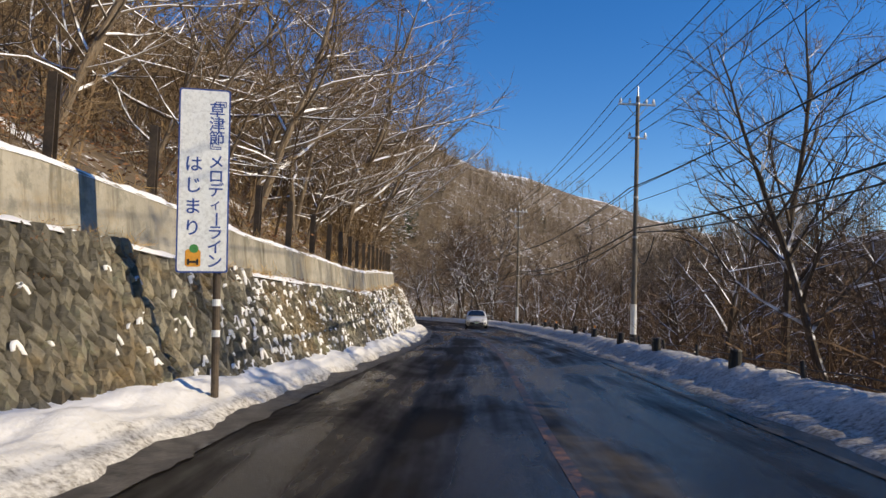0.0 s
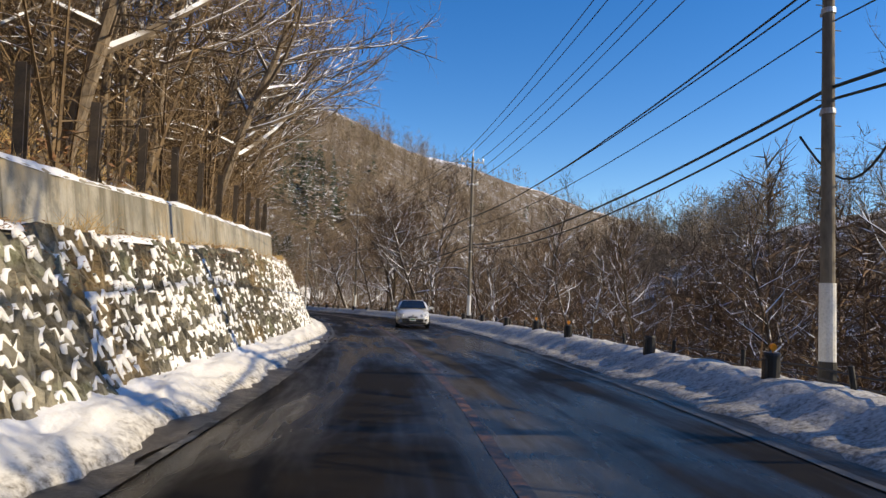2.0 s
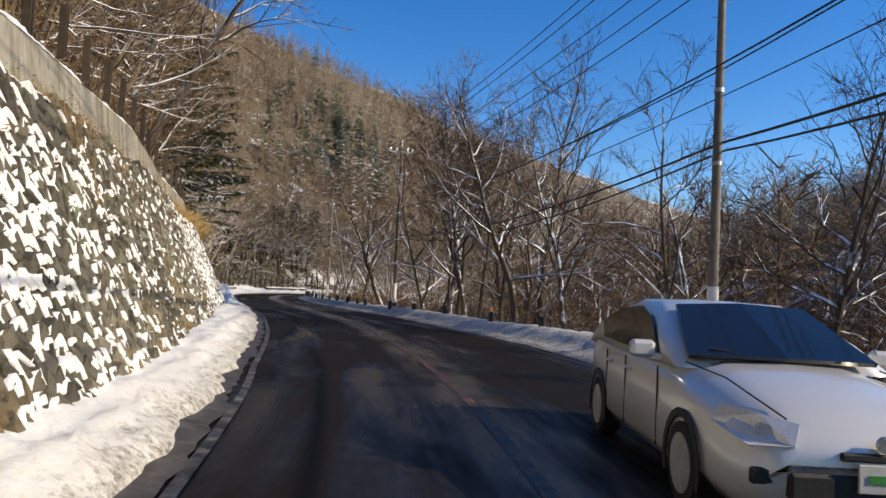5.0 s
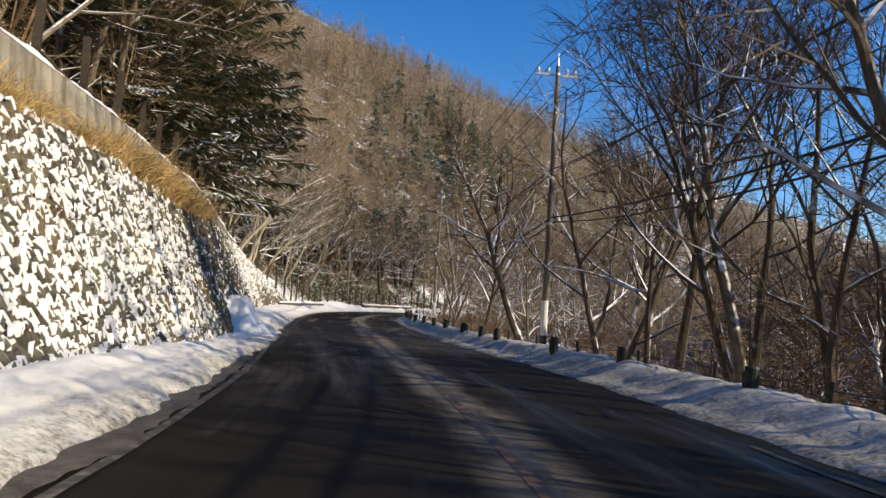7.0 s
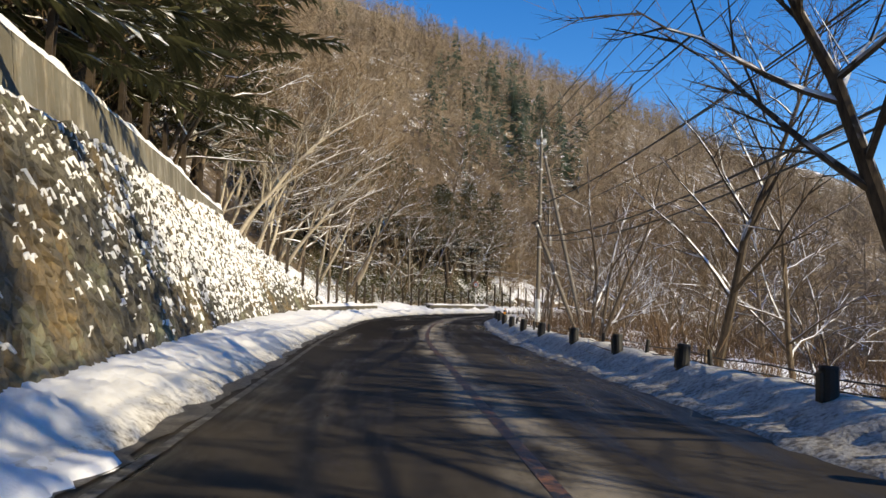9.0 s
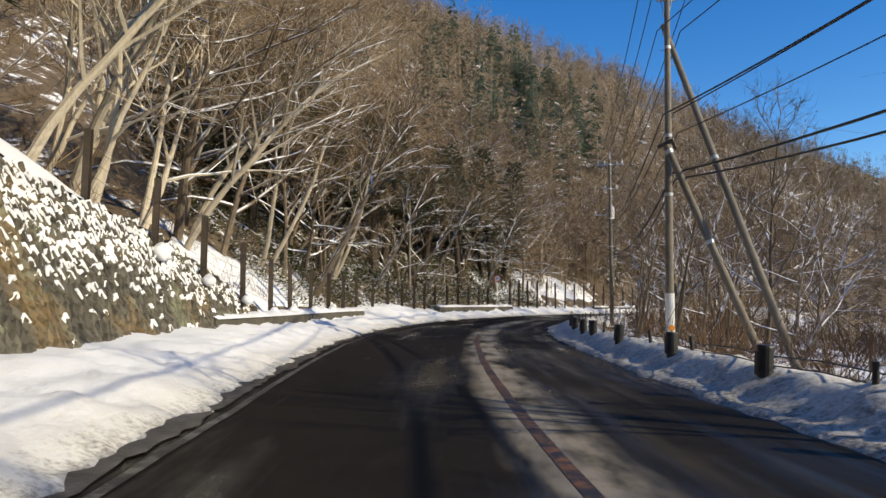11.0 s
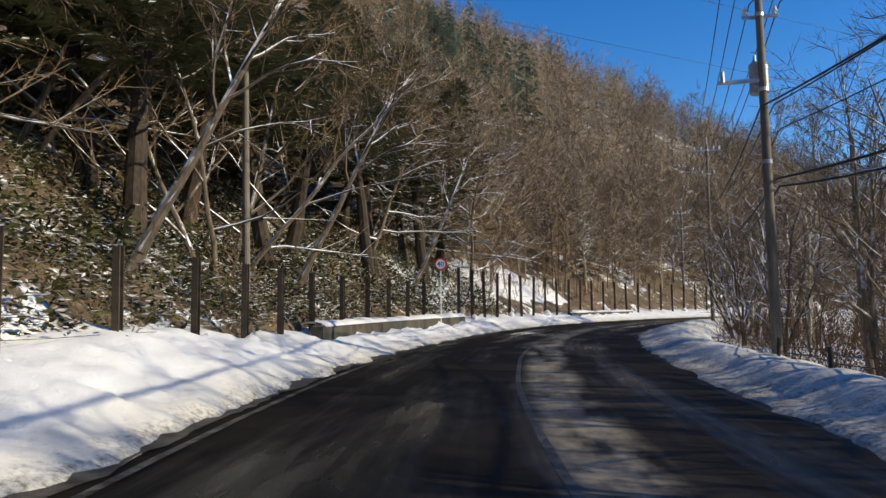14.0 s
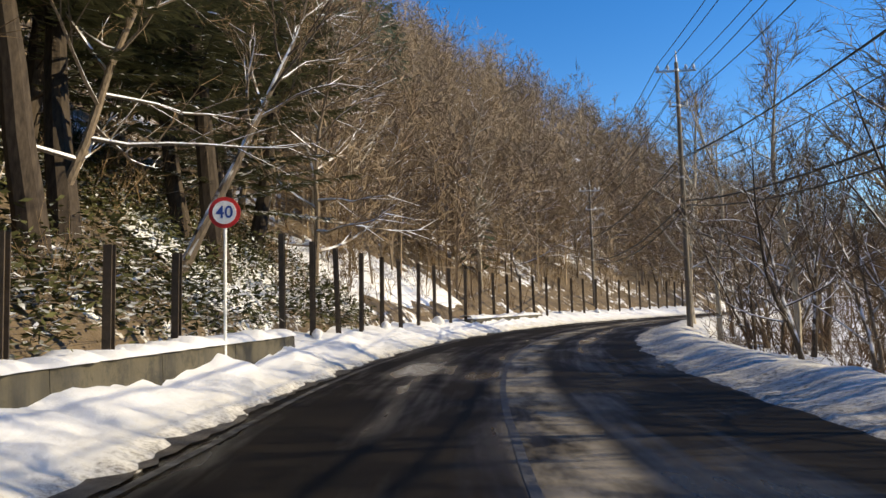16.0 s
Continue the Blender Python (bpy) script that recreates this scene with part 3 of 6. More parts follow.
rise = rise * (1 + np.clip((s - 120) / 12, 0, 1) * (0.3 * wobble(s, 0 * s, 3.4, 33) + 0.15 * wobble(s, 0 * s, 1.2, 34)))
pp = at_line(np.repeat(s[:, None], n, 1), offs)
rough_snow = lumps(pp[..., 0], pp[..., 1], 11)
straight = np.interp(u, [0, 0.06, 0.2, 0.45, 0.75, 1], [-0.05, 0.1, 0.28, 0.55, 0.84, 1.0])
blend_s = np.clip((s - 122) / 14, 0, 1)[:, None]
zz = rise[:, None] * (shape * (1 - blend_s) + straight * blend_s) + rough_snow * (0.05 + 0.21 * np.sin(np.pi * np.clip(u * 1.1, 0, 1)) * np.clip(rise / 0.4, 0.35, 1)[:, None])
zz[:, 0] = -0.04
bank = new("snow_bank", strip("snow_bank", s, offs, zz, PLOUGHED, np.stack([np.repeat(s[:, None], n, 1), np.interp(s, [-90, 30, 42, 75, 90, 105, 130, 250], [0.95, 0.95, 0.75, 0.75, 0.9, 1.0, 2.1, 2.1])[:, None] * u], -1)))
tagged(bank, "ploughed sunlit snow bank with dirty edge along the retaining wall", "snow bank", kind="structure")

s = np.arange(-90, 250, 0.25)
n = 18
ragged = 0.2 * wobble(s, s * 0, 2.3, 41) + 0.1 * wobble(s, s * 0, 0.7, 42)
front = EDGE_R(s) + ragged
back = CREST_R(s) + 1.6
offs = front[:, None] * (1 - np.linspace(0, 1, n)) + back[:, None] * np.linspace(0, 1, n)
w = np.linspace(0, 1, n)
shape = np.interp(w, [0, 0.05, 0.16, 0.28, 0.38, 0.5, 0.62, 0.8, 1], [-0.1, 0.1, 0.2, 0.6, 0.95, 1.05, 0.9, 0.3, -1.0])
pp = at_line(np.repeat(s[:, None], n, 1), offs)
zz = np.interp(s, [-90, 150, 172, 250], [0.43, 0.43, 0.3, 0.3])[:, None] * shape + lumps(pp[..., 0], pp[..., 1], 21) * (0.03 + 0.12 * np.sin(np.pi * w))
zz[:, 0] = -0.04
# The small UV factor carries grime up the bank, darkening it like shade.
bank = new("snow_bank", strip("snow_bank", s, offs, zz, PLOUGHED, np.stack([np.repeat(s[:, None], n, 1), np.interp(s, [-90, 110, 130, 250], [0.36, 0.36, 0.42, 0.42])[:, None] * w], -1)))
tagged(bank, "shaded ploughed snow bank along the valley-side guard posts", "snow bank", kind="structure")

# ---------------------------------------------------------------- stone retaining wall with its concrete parapet
PHI = math.atan(BATTER)
wall_s = np.arange(-60, 141.6, 1.0)


def wall_sheet():
    s = wall_s
    zt = STONE_Z(s)
    rows_o = np.stack([face_off(s, 0) - 0.03, face_off(s, zt) - 0.03, face_off(s, zt) - 1.5, face_off(s, zt) - 1.6], 1)
    rows_z = np.stack([0 * s - 0.5, zt - 0.02, zt - 0.02, 0 * s - 0.5], 1)
    return strip("wall_left", s, rows_o, rows_z, MORTAR, smooth=False)


wall = tagged(new("wall_left", wall_sheet()), "leaning rubble stone retaining wall, mossy and snow-flecked", "retaining wall", kind="structure")

rng = np.random.RandomState(4)


def stone_shape(k):
    """A roughly dressed stone set on its point."""
    r = np.random.RandomState(100 + k)
    a = np.array([0.25, 1.57, 2.9, 3.6, 4.71, 5.8]) + r.uniform(-0.16, 0.16, 6)
    rad = np.array([0.118, 0.19, 0.118, 0.118, 0.18, 0.118]) * r.uniform(0.86, 1.12, 6)
    low = np.c_[np.cos(a) * rad, np.sin(a) * rad, np.full(6, -0.05)]
    mid = low * [0.9, 0.92, 0] + [0, 0, 0.02]
    tilt = r.uniform(-0.3, 0.3, 2)
    top = low * [0.62, 0.68, 0] + np.c_[r.uniform(-0.015, 0.015, (6, 2)), 0.075 + r.uniform(-0.02, 0.02, 6)]
    top[:, 2] += top[:, :2] @ tilt
    v = np.vstack([low, mid, top])
    f = [(i, (i + 1) % 6, 6 + (i + 1) % 6, 6 + i) for i in range(6)] + [(6 + i, 6 + (i + 1) % 6, 12 + (i + 1) % 6, 12 + i) for i in range(6)] + [(12, 13, 14, 15, 16, 17)]
    return v, f


STONES = [stone_shape(k) for k in range(8)]
stone_meshes = [mesh_of("stone", v, f, (STONE,)) for v, f in STONES]


def face_frame(s, z):
    """Place on the wall face, with the ways along it, up it and out of it."""
    h = heading(s)
    along = np.array([math.sin(h), math.cos(h), 0])
    right = np.array([math.cos(h), -math.sin(h), 0])
    up = np.array([-right[0] * math.sin(PHI), -right[1] * math.sin(PHI), math.cos(PHI)])
    out = np.array([right[0] * math.cos(PHI), right[1] * math.cos(PHI), math.sin(PHI)])
    return at_line(s, face_off(s, z), z), along, up, out


SNOWY = table((-60, 0.1), (10, 0.12), (14, 0.5), (18, 0.3), (24, 0.22), (29, 0.55), (36, 0.65), (40, 0.25), (45, 0.5), (49, 0.8), (58, 0.8), (68, 0.25), (77, 0.35),
              (82, 0.85), (91, 0.85), (95, 0.7), (98, 0.25), (105, 0.18), (110, 0.5), (116, 0.85), (136, 0.85), (141, 0.5))
sv, sf, cv, cf = [], [], [], []
row_h, col_w = 0.205, 0.235
for row in range(26):
    z = 0.12 + row * row_h * math.cos(PHI)
    for col in range(int(201 / col_w)):
        s = -59.5 + (col + 0.5 * (row % 2)) * col_w + rng.uniform(-0.03, 0.03)
        if z > STONE_Z(s) - 0.1 or (s < -14) or s > 141:
            continue
        p, along, up, out = face_frame(s, z + rng.uniform(-0.02, 0.02))
        k = rng.randint(8)
        turn = rng.normal(0, 0.16)
        ca, sa = math.cos(turn), math.sin(turn)
        a2, u2 = along * ca + up * sa, up * ca - along * sa
        size = rng.uniform(0.88, 1.14)
        basis = np.stack([a2 * size, u2 * size, out * rng.uniform(0.8, 1.35)], 1)
        if 43.0 < s < 50.0 and row < 11:
            ob = new("stone", stone_meshes[k])
            m = Matrix.Identity(4)
            for i in range(3):
                for j in range(3):
                    m[i][j] = basis[i, j]
                m[i][3] = p[i]
            ob.parent = wall
            ob.matrix_basis = m
        else:
            v, f = STONES[k]
            base = len(sv)
            sv.extend((v @ basis.T + p).tolist())
            sf.extend([tuple(base + i for i in q) for q in f])
        # snow caught on the stone's two upper edges, thinning to drips
        level = z / STONE_Z(s)
        clump = SNOWY(s) * (np.interp(level, [0, 0.12, 0.3, 0.6, 0.85, 1], [0.7, 1.05, 1.15, 1.1, 0.8, 0.35]) if s < 104 else np.interp(level, [0, 0.2, 0.4, 1], [0.12, 0.35, 1.1, 1.35]) if s < 127 else np.interp(level, [0, 0.4, 0.6, 1], [0.04, 0.12, 0.8, 1.3]))
        for again in range(2 if SNOWY(s) > 0.6 else 1):
            if rng.rand() > clump * (1.1 if again == 0 else 0.4):
                continue
            big = (0.5 + 0.5 * SNOWY(s)) * rng.uniform(0.5, 1.2)
            arms = np.clip(rng.normal(0.5 + 0.4 * SNOWY(s), 0.32, 2), 0.15, 1.4)
            rise_at = rng.uniform(0.11, 0.2) if again == 0 else rng.uniform(-0.12, 0.06)
            side = rng.uniform(-0.04, 0.04)
            line = np.array([(-0.115 * arms[0], -0.15 * arms[0]), (-0.06 * arms[0], -0.055 * arms[0]), (0, 0.005), (0.06 * arms[1], -0.055 * arms[1]), (0.115 * arms[1], -0.15 * arms[1])]) + [side, rise_at] + rng.uniform(-0.018, 0.018, (5, 2))
            wide = np.array([0.008, 0.019, 0.028, 0.019, 0.008]) * big * rng.uniform(0.55, 1.5, 5)
            drop = np.array([[-0.35, 0.94], [-0.55, 0.83], [0, 1], [0.55, 0.83], [0.35, 0.94]])
            high = 0.085 + 0.045 * big * np.array([0.4, 0.8, 1, 0.8, 0.4])
            pts = np.vstack([np.c_[line + drop * wide[:, None], np.full(5, 0.045)], np.c_[line, high], np.c_[line - drop * wide[:, None] * [1, 1.3], np.full(5, 0.055)]])
            base = len(cv)
            cv.extend((pts @ np.stack([a2, u2, out], 1).T + p).tolist())
            for q in range(2):
                cf.extend([(base + 5 * q + i, base + 5 * q + i + 5, base + 5 * q + i + 6, base + 5 * q + i + 1) for i in range(4)])
ob = new("stones", mesh_of("stones", sv, sf, (STONE_JOINED,)))
ob.parent = wall
tagged(ob, "grey-brown mossy rubble stones laid on the slant", kind="stuff")
ob = tagged(new("snow_flecks", mesh_of("snow_flecks", cv, cf, (FRESH,), smooth=True)), "small clumps of snow clinging to the stones", "snow", kind="stuff")

# parapet panels
for a, b in ((-60, 126.6),):
    parapet = tagged(new("parapet"), "stained concrete parapet on the stone wall, snow along its top", "parapet", kind="structure")
    x = a
    while x < b - 0.5:
        e = min(x + 5.6, b)
        s = np.linspace(x, e - 0.02, 6)
        zt, zb = PARAPET_Z(s), STONE_Z(s) - 0.25
        o0 = face_off(s, STONE_Z(s)) - 0.42
        offs = np.stack([o0, o0, o0 - 0.12 * (zt - zb - 0.04), o0 - 0.12 * (zt - zb) - 0.04, o0 - 0.12 * (zt - zb) - 0.36, o0 - 0.6, o0], 1)
        zs = np.stack([zb, zb, zt - 0.04, zt, zt, zb, zb], 1)
        part_mesh("panel", strip("panel", s, offs, zs, CONCRETE, smooth=False), parapet)
        x = e
    # snow lying along the parapet's top and on the ledge below it
    for kind in ("cap", "ledge"):
        s = np.arange(max(a, -20), b, 0.2)
        n = 7
        w = np.linspace(0, 1, n)
        zt, zb = PARAPET_Z(s), STONE_Z(s)
        o0 = face_off(s, zb) - 0.42
        if kind == "cap":
            f0, f1, z0 = o0 - 0.12 * (zt - zb + 0.25) + 0.02, o0 - 0.12 * (zt - zb + 0.25) - 0.46, zt
            thick = np.maximum(0.055 + 0.08 * wobble(s, 0 * s, 1.9, 51) + 0.05 * wobble(s, 0 * s, 0.7, 56), 0.014) + np.clip((s - 100) / 8, 0, 1) * np.maximum(0.1 + 0.14 * wobble(s, 0 * s, 2.4, 58), 0)
        else:
            f0, f1, z0 = face_off(s, zb) + 0.05, o0 - 0.05, zb
            thick = 0.035 + 0.06 * wobble(s, 0 * s, 1.3, 52) + 0.04 * wobble(s, 0 * s, 4.3, 57)
        offs = f0[:, None] * (1 - w) + f1[:, None] * w + 0.03 * wobble(s, 0 * s, 0.6, 53)[:, None]
        dome = np.array([-0.12, 0.7, 1, 1.05, 1, 0.85, 0.2])
        zs = z0[:, None] + thick[:, None] * dome + 0.012 * wobble(s, 0 * s, 0.4, 54)[:, None]
        zs[:, 0] = z0 - 0.06
        tagged(new("snow_ridge", strip("snow_ridge", s, offs, zs, FRESH)), "snow lying on the concrete parapet" if kind == "cap" else "snow lying on the ledge of the stone wall", "snow", kind="structure")

# ---------------------------------------------------------------- steel fences on the uphill side
def h_post(height, width=0.135):
    bm = bmesh.new()
    box(bm, 0, -width * 0.45, height / 2, width, 0.018, height)
    box(bm, 0, width * 0.45, height / 2, width, 0.018, height)
    box(bm, 0, 0, height / 2, 0.016, width * 0.9 - 0.02, height - 0.004)
    me = bpy.data.meshes.new("post")
    bm.to_mesh(me)
    bm.free()
    me.materials.append(STEEL)
    return me


def wire_mesh(name, pts, r, mat, sides=4):
    pts = np.asarray(pts, float)
    d = np.gradient(pts, axis=0)
    d /= np.linalg.norm(d, axis=1)[:, None]
    side = np.cross(d, [0, 0, 1.0])
    side /= np.maximum(np.linalg.norm(side, axis=1), 1e-6)[:, None]
    up = np.cross(side, d)
    ang = np.arange(sides) * 2 * np.pi / sides
    v = pts[:, None] + r * (np.cos(ang)[None, :, None] * side[:, None] + np.sin(ang)[None, :, None] * up[:, None])
    n = len(pts)
    k = np.arange(n * sides).reshape(n, sides)
    f = np.stack([k[:-1], np.roll(k, -1, 1)[:-1], np.roll(k, -1, 1)[1:], k[1:]], -1).reshape(-1, 4)
    return mesh_of(name, v.reshape(-1, 3), f, (mat,), smooth=True)


def fence_run(spots, off, zf, height, label, wires, seed):
    r = np.random.RandomState(seed)
    f = empty("fence", label, "fence")
    me = h_post(height)
    for s in spots:
        ob = new("post", me)
        ob.parent = f
        p = at_line(s, off(s), zf(s) - 0.25)
        ob.matrix_basis = pose(*p, r.uniform(-1.2, 1.2), r.uniform(-1.2, 1.2), -math.degrees(heading(s)) + r.uniform(-4, 4))
    for w in wires:
        ss = np.interp(np.arange(0, len(spots) - 0.5, 0.5), np.arange(len(spots)), spots)
        pts = at_line(ss, off(ss) - 0.09, zf(ss) - 0.25 + w - 0.015 * (np.arange(len(ss)) % 2))
        part_mesh("wire", wire_mesh("wire", pts, 0.005, STEEL), f)


para_off = lambda s: face_off(s, STONE_Z(s)) - 0.42 - 0.12 * (PARAPET_Z(s) - STONE_Z(s) + 0.25) - 0.30
fence_run(np.arange(-11.6, 98, 2.35), para_off, PARAPET_Z, 1.6, "dark steel rockfall fence posts on the parapet", (0.5, 0.85, 1.2, 1.5), 1)
fence_run(np.arange(98.5, 129, 2.35), para_off, PARAPET_Z, 1.6, "dark steel rockfall fence posts along the stained parapet", (0.5, 0.85, 1.2, 1.5), 2)
fence_run((131.9, 134.4, 136.8, 139.4, 141.8, 144.1, 146.8, 149.4, 151.6, 153.7, 156.45, 159.2, 161.8, 164.0, 166.0, 168.2, 170.75, 173.15, 175.4, 177.55, 179.5), FENCE_L, FENCE_Z, 1.95, "brown steel fence posts standing in snow before the woods", (0.5, 0.8, 1.1, 1.4, 1.7), 3)
fence_run(np.arange(184.6, 250, 2.23), FENCE_L, FENCE_Z, 2.8, "tall dark steel fence posts round the snowy bend", (0.6, 1.0, 1.4, 1.8, 2.2), 4)

# low concrete walls under the fence, half buried
for a, b, z1, lab in ((136.5, 153.5, 0.74, "low dark concrete kerb wall buried in the snow bank"), (167.7, 184.0, 0.82, "low stained concrete wall with a square end, snow on top"), (204, 216, 0.72, "low concrete wall in the snow at the bend")):
    low = empty("low_wall", lab, "low wall")
    x = a
    while x < b - 0.2:
        e = min(x + 2.6, b)
        s = np.linspace(x, e - 0.015, 5)
        o = FENCE_L(s) + 0.55
        top = z1 + 0 * s
        offs = np.stack([o, o + 0.02, o - 0.02, o - 0.38, o - 0.42, o], 1)
        zs = np.stack([0 * s, 0 * s, top, top, 0 * s, 0 * s], 1)
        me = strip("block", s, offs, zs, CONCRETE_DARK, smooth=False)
        n = len(s)
        bm = bmesh.new()
        bm.from_mesh(me)
        bm.verts.ensure_lookup_table()
        for row in (0, n - 1):
            bm.faces.new([bm.verts[row * 6 + i] for i in (1, 2, 3, 4)])
        bm.to_mesh(me)
        bm.free()
        part_mesh("block", me, low)
        x = e
    s = np.arange(a + 0.1, b - 0.1, 0.18)
    w = np.linspace(0, 1, 7)
    o = FENCE_L(s) + 0.55
    offs = (o + 0.05)[:, None] * (1 - w) + (o - 0.75)[:, None] * w + 0.09 * wobble(s, 0 * s, 0.7, 61)[:, None]
    zs = z1 + (0.12 + 0.13 * wobble(s, 0 * s, 1.1, 62) + 0.06 * wobble(s, 0 * s, 0.35, 63))[:, None] * np.array([0.05, 0.75, 1, 1.05, 1.05, 1, 0.6])
    tagged(new("snow_ridge", strip("snow_ridge", s, offs, zs, FRESH)), "soft snow lying on the low concrete wall", "snow", kind="structure")

# little cones of snow against the fence posts
LOW_POSTS = (134.4, 136.8, 139.4, 141.8, 144.1, 146.8, 149.4, 151.6, 153.7, 156.45, 159.2, 161.8, 164.0, 168.2, 170.75, 173.15, 175.4, 177.55, 179.5)
for s in (*LOW_POSTS, *np.arange(186.8, 236, 6.69)):
    bm = bmesh.new()
    r = np.random.RandomState(int(s * 10))
    bmesh.ops.create_icosphere(bm, subdivisions=2, radius=0.42)
    shift = Vector(r.uniform(-9, 9, 3).tolist())
    for v in bm.verts:
        v.co *= 1 + 0.5 * noise.noise(v.co * 3 + shift)
        v.co.z *= 0.95 - 0.5 * abs(v.co.x)
    me = bpy.data.meshes.new("snow_mound")
    bm.to_mesh(me)
    bm.free()
    me.materials.append(FRESH)
    me.polygons.foreach_set("use_smooth", [True] * len(me.polygons))
    k = r.uniform(0.4, 0.75)
    ob = new("snow_mound", me)
    p = spot(s + r.uniform(-0.08, 0.08), FENCE_L(s) + 0.16, FENCE_Z(s) - 0.1)
    ob.matrix_basis = pose(*p, 0, 0, r.uniform(0, 360)) @ Matrix.Diagonal((k, k, k, 1))
    tagged(ob, "small mound of snow against a fence post", "snow mound", "snow mounds along the fence")

# two tongues of snow slid down the drain notch of the stone wall, spreading at the foot
s = np.arange(98.7, 102.7, 0.07)
n = 30
w = np.linspace(0, 1, n)
crest = np.interp(s, [98.7, 99.1, 99.35, 99.6, 99.95, 100.15, 100.3, 100.55, 101.1, 101.45, 101.75, 102.3, 102.7], [0.0, 0.12, 0.6, 1.05, 1.12, 0.62, 0.72, 1.2, 1.12, 0.85, 0.3, 0.12, 0.0])
reach = 0.62 + 0.25 * wobble(s, 0 * s, 1.1, 91) + 0.12 * wobble(s, 0 * s, 0.4, 92)
f0 = FOOT_L(s) - 0.75
f1 = FOOT_L(s) + reach + 0.55
offs = f0[:, None] * (1 - w) + f1[:, None] * w
pp = at_line(np.repeat(s[:, None], n, 1), offs)
fall = np.interp(w, [0, 0.44, 0.5, 0.58, 0.7, 0.84, 1], [1.0, 1.0, 0.93, 0.66, 0.3, 0.1, -0.05])
zs = 0.08 + crest[:, None] * fall + (0.03 + 0.16 * crest[:, None] * (1 - w)) * (0.7 * wobble(pp[..., 0], pp[..., 1], 0.5, 93) + 0.5 * wobble(pp[..., 0], pp[..., 1], 0.2, 94))
zs[:, -1] = 0.0
tagged(new("snow_drift", strip("snow_drift", s, offs, zs, FRESH)), "white snow tongues slid down against the stone wall", "snow drift")

# ---------------------------------------------------------------- valley side guard posts and cables
def guard_post():
    e = empty("guard_post", "stout black guard post standing in the snow bank", "guard post", "black guard posts on the valley side")
    bm = bmesh.new()
    tube(bm, (0, 0, -0.35), (0, 0, 0.42), 0.112, 0.112, 14)
    part("shaft", bm, BLACK, e)
    bm = bmesh.new()
    tube(bm, (0, 0, 0.42), (0, 0, 0.455), 0.124, 0.106, 14)
    part("cap", bm, BLACK, e)
    bm = bmesh.new()
    box(bm, -0.11, 0, 0.2, 0.06, 0.1, 0.34, 0.008)
    part("bracket", bm, STEEL, e)
    return e


POSTS = (8.5, 14.7, 20.8, 25.6, 31.2, 36.0, 42.8, 47.4, 52.4, 57.8, 62.6, 68.0, 76.5, 80.2, 86.2, 90.8, 94.4, 99.6, 101.6, 104.5, 108.5, 111.8, 115.2, 119.4, 123.4, 127.5, 131.6, 136.2, 140.0, 142.1, 144.6, 147.0, 151.6)
proto = None
for i, s in enumerate(POSTS):
    r = np.random.RandomState(i)
    m = pose(*spot(s, CREST_R(s), 0.32), r.uniform(-4, 4), r.uniform(-4, 4), -math.degrees(heading(s)))
    if proto is None:
        proto = guard_post()
        proto.matrix_basis = m
        made = proto
    else:
        made = copy_thing(proto, m)
    if i in (4, 6, 7, 13, 26, 32):
        bm = bmesh.new()
        tube(bm, (0, -0.02, 0.535), (0, 0.02, 0.535), 0.055, 0.055, 12)
        tube(bm, (0, 0, 0.445), (0, 0, 0.5), 0.012, 0.012, 6)
        part("reflector", bm, AMBER, made, "round amber reflector")

bm = bmesh.new()
tube(bm, (0, 0, -0.4), (0, 0, 0.52), 0.04, 0.04, 8)
thin_me = bpy.data.meshes.new("post")
bm.to_mesh(thin_me)
bm.free()
thin_me.materials.append(BLACK)
guard = empty("guard_cable_fence", "low black cable fence along the valley side", "cable fence")
for i, s in enumerate(np.arange(6.5, 165, 2.9)):
    ob = new("post", thin_me)
    ob.parent = guard
    r = np.random.RandomState(i + 60)
    ob.matrix_basis = pose(*spot(s, CREST_R(s) + 0.28, 0.2), r.uniform(-6, 6), r.uniform(-6, 6), 0)
for hgt in (0.28, 0.42, 0.56):
    ss = np.arange(-30, 166, 1.45)
    sag = -0.04 * (np.arange(len(ss)) % 2)
    part_mesh("cable", wire_mesh("cable", at_line(ss, CREST_R(ss) + 0.33, 0.06 + hgt + sag), 0.011, BLACK), guard)

# ---------------------------------------------------------------- utility poles and their wires
def insulator(e, at, up=1):
    bm = bmesh.new()
    x, y, z = at
    tube(bm, (x, y, z), (x, y, z + 0.09 * up), 0.045, 0.045, 8)
    tube(bm, (x, y, z + 0.07 * up), (x, y, z + 0.13 * up), 0.085, 0.06, 10)
    tube(bm, (x, y, z + 0.13 * up), (x, y, z + 0.24 * up), 0.055, 0.035, 8)
    return part("insulator", bm, PORCELAIN, e)


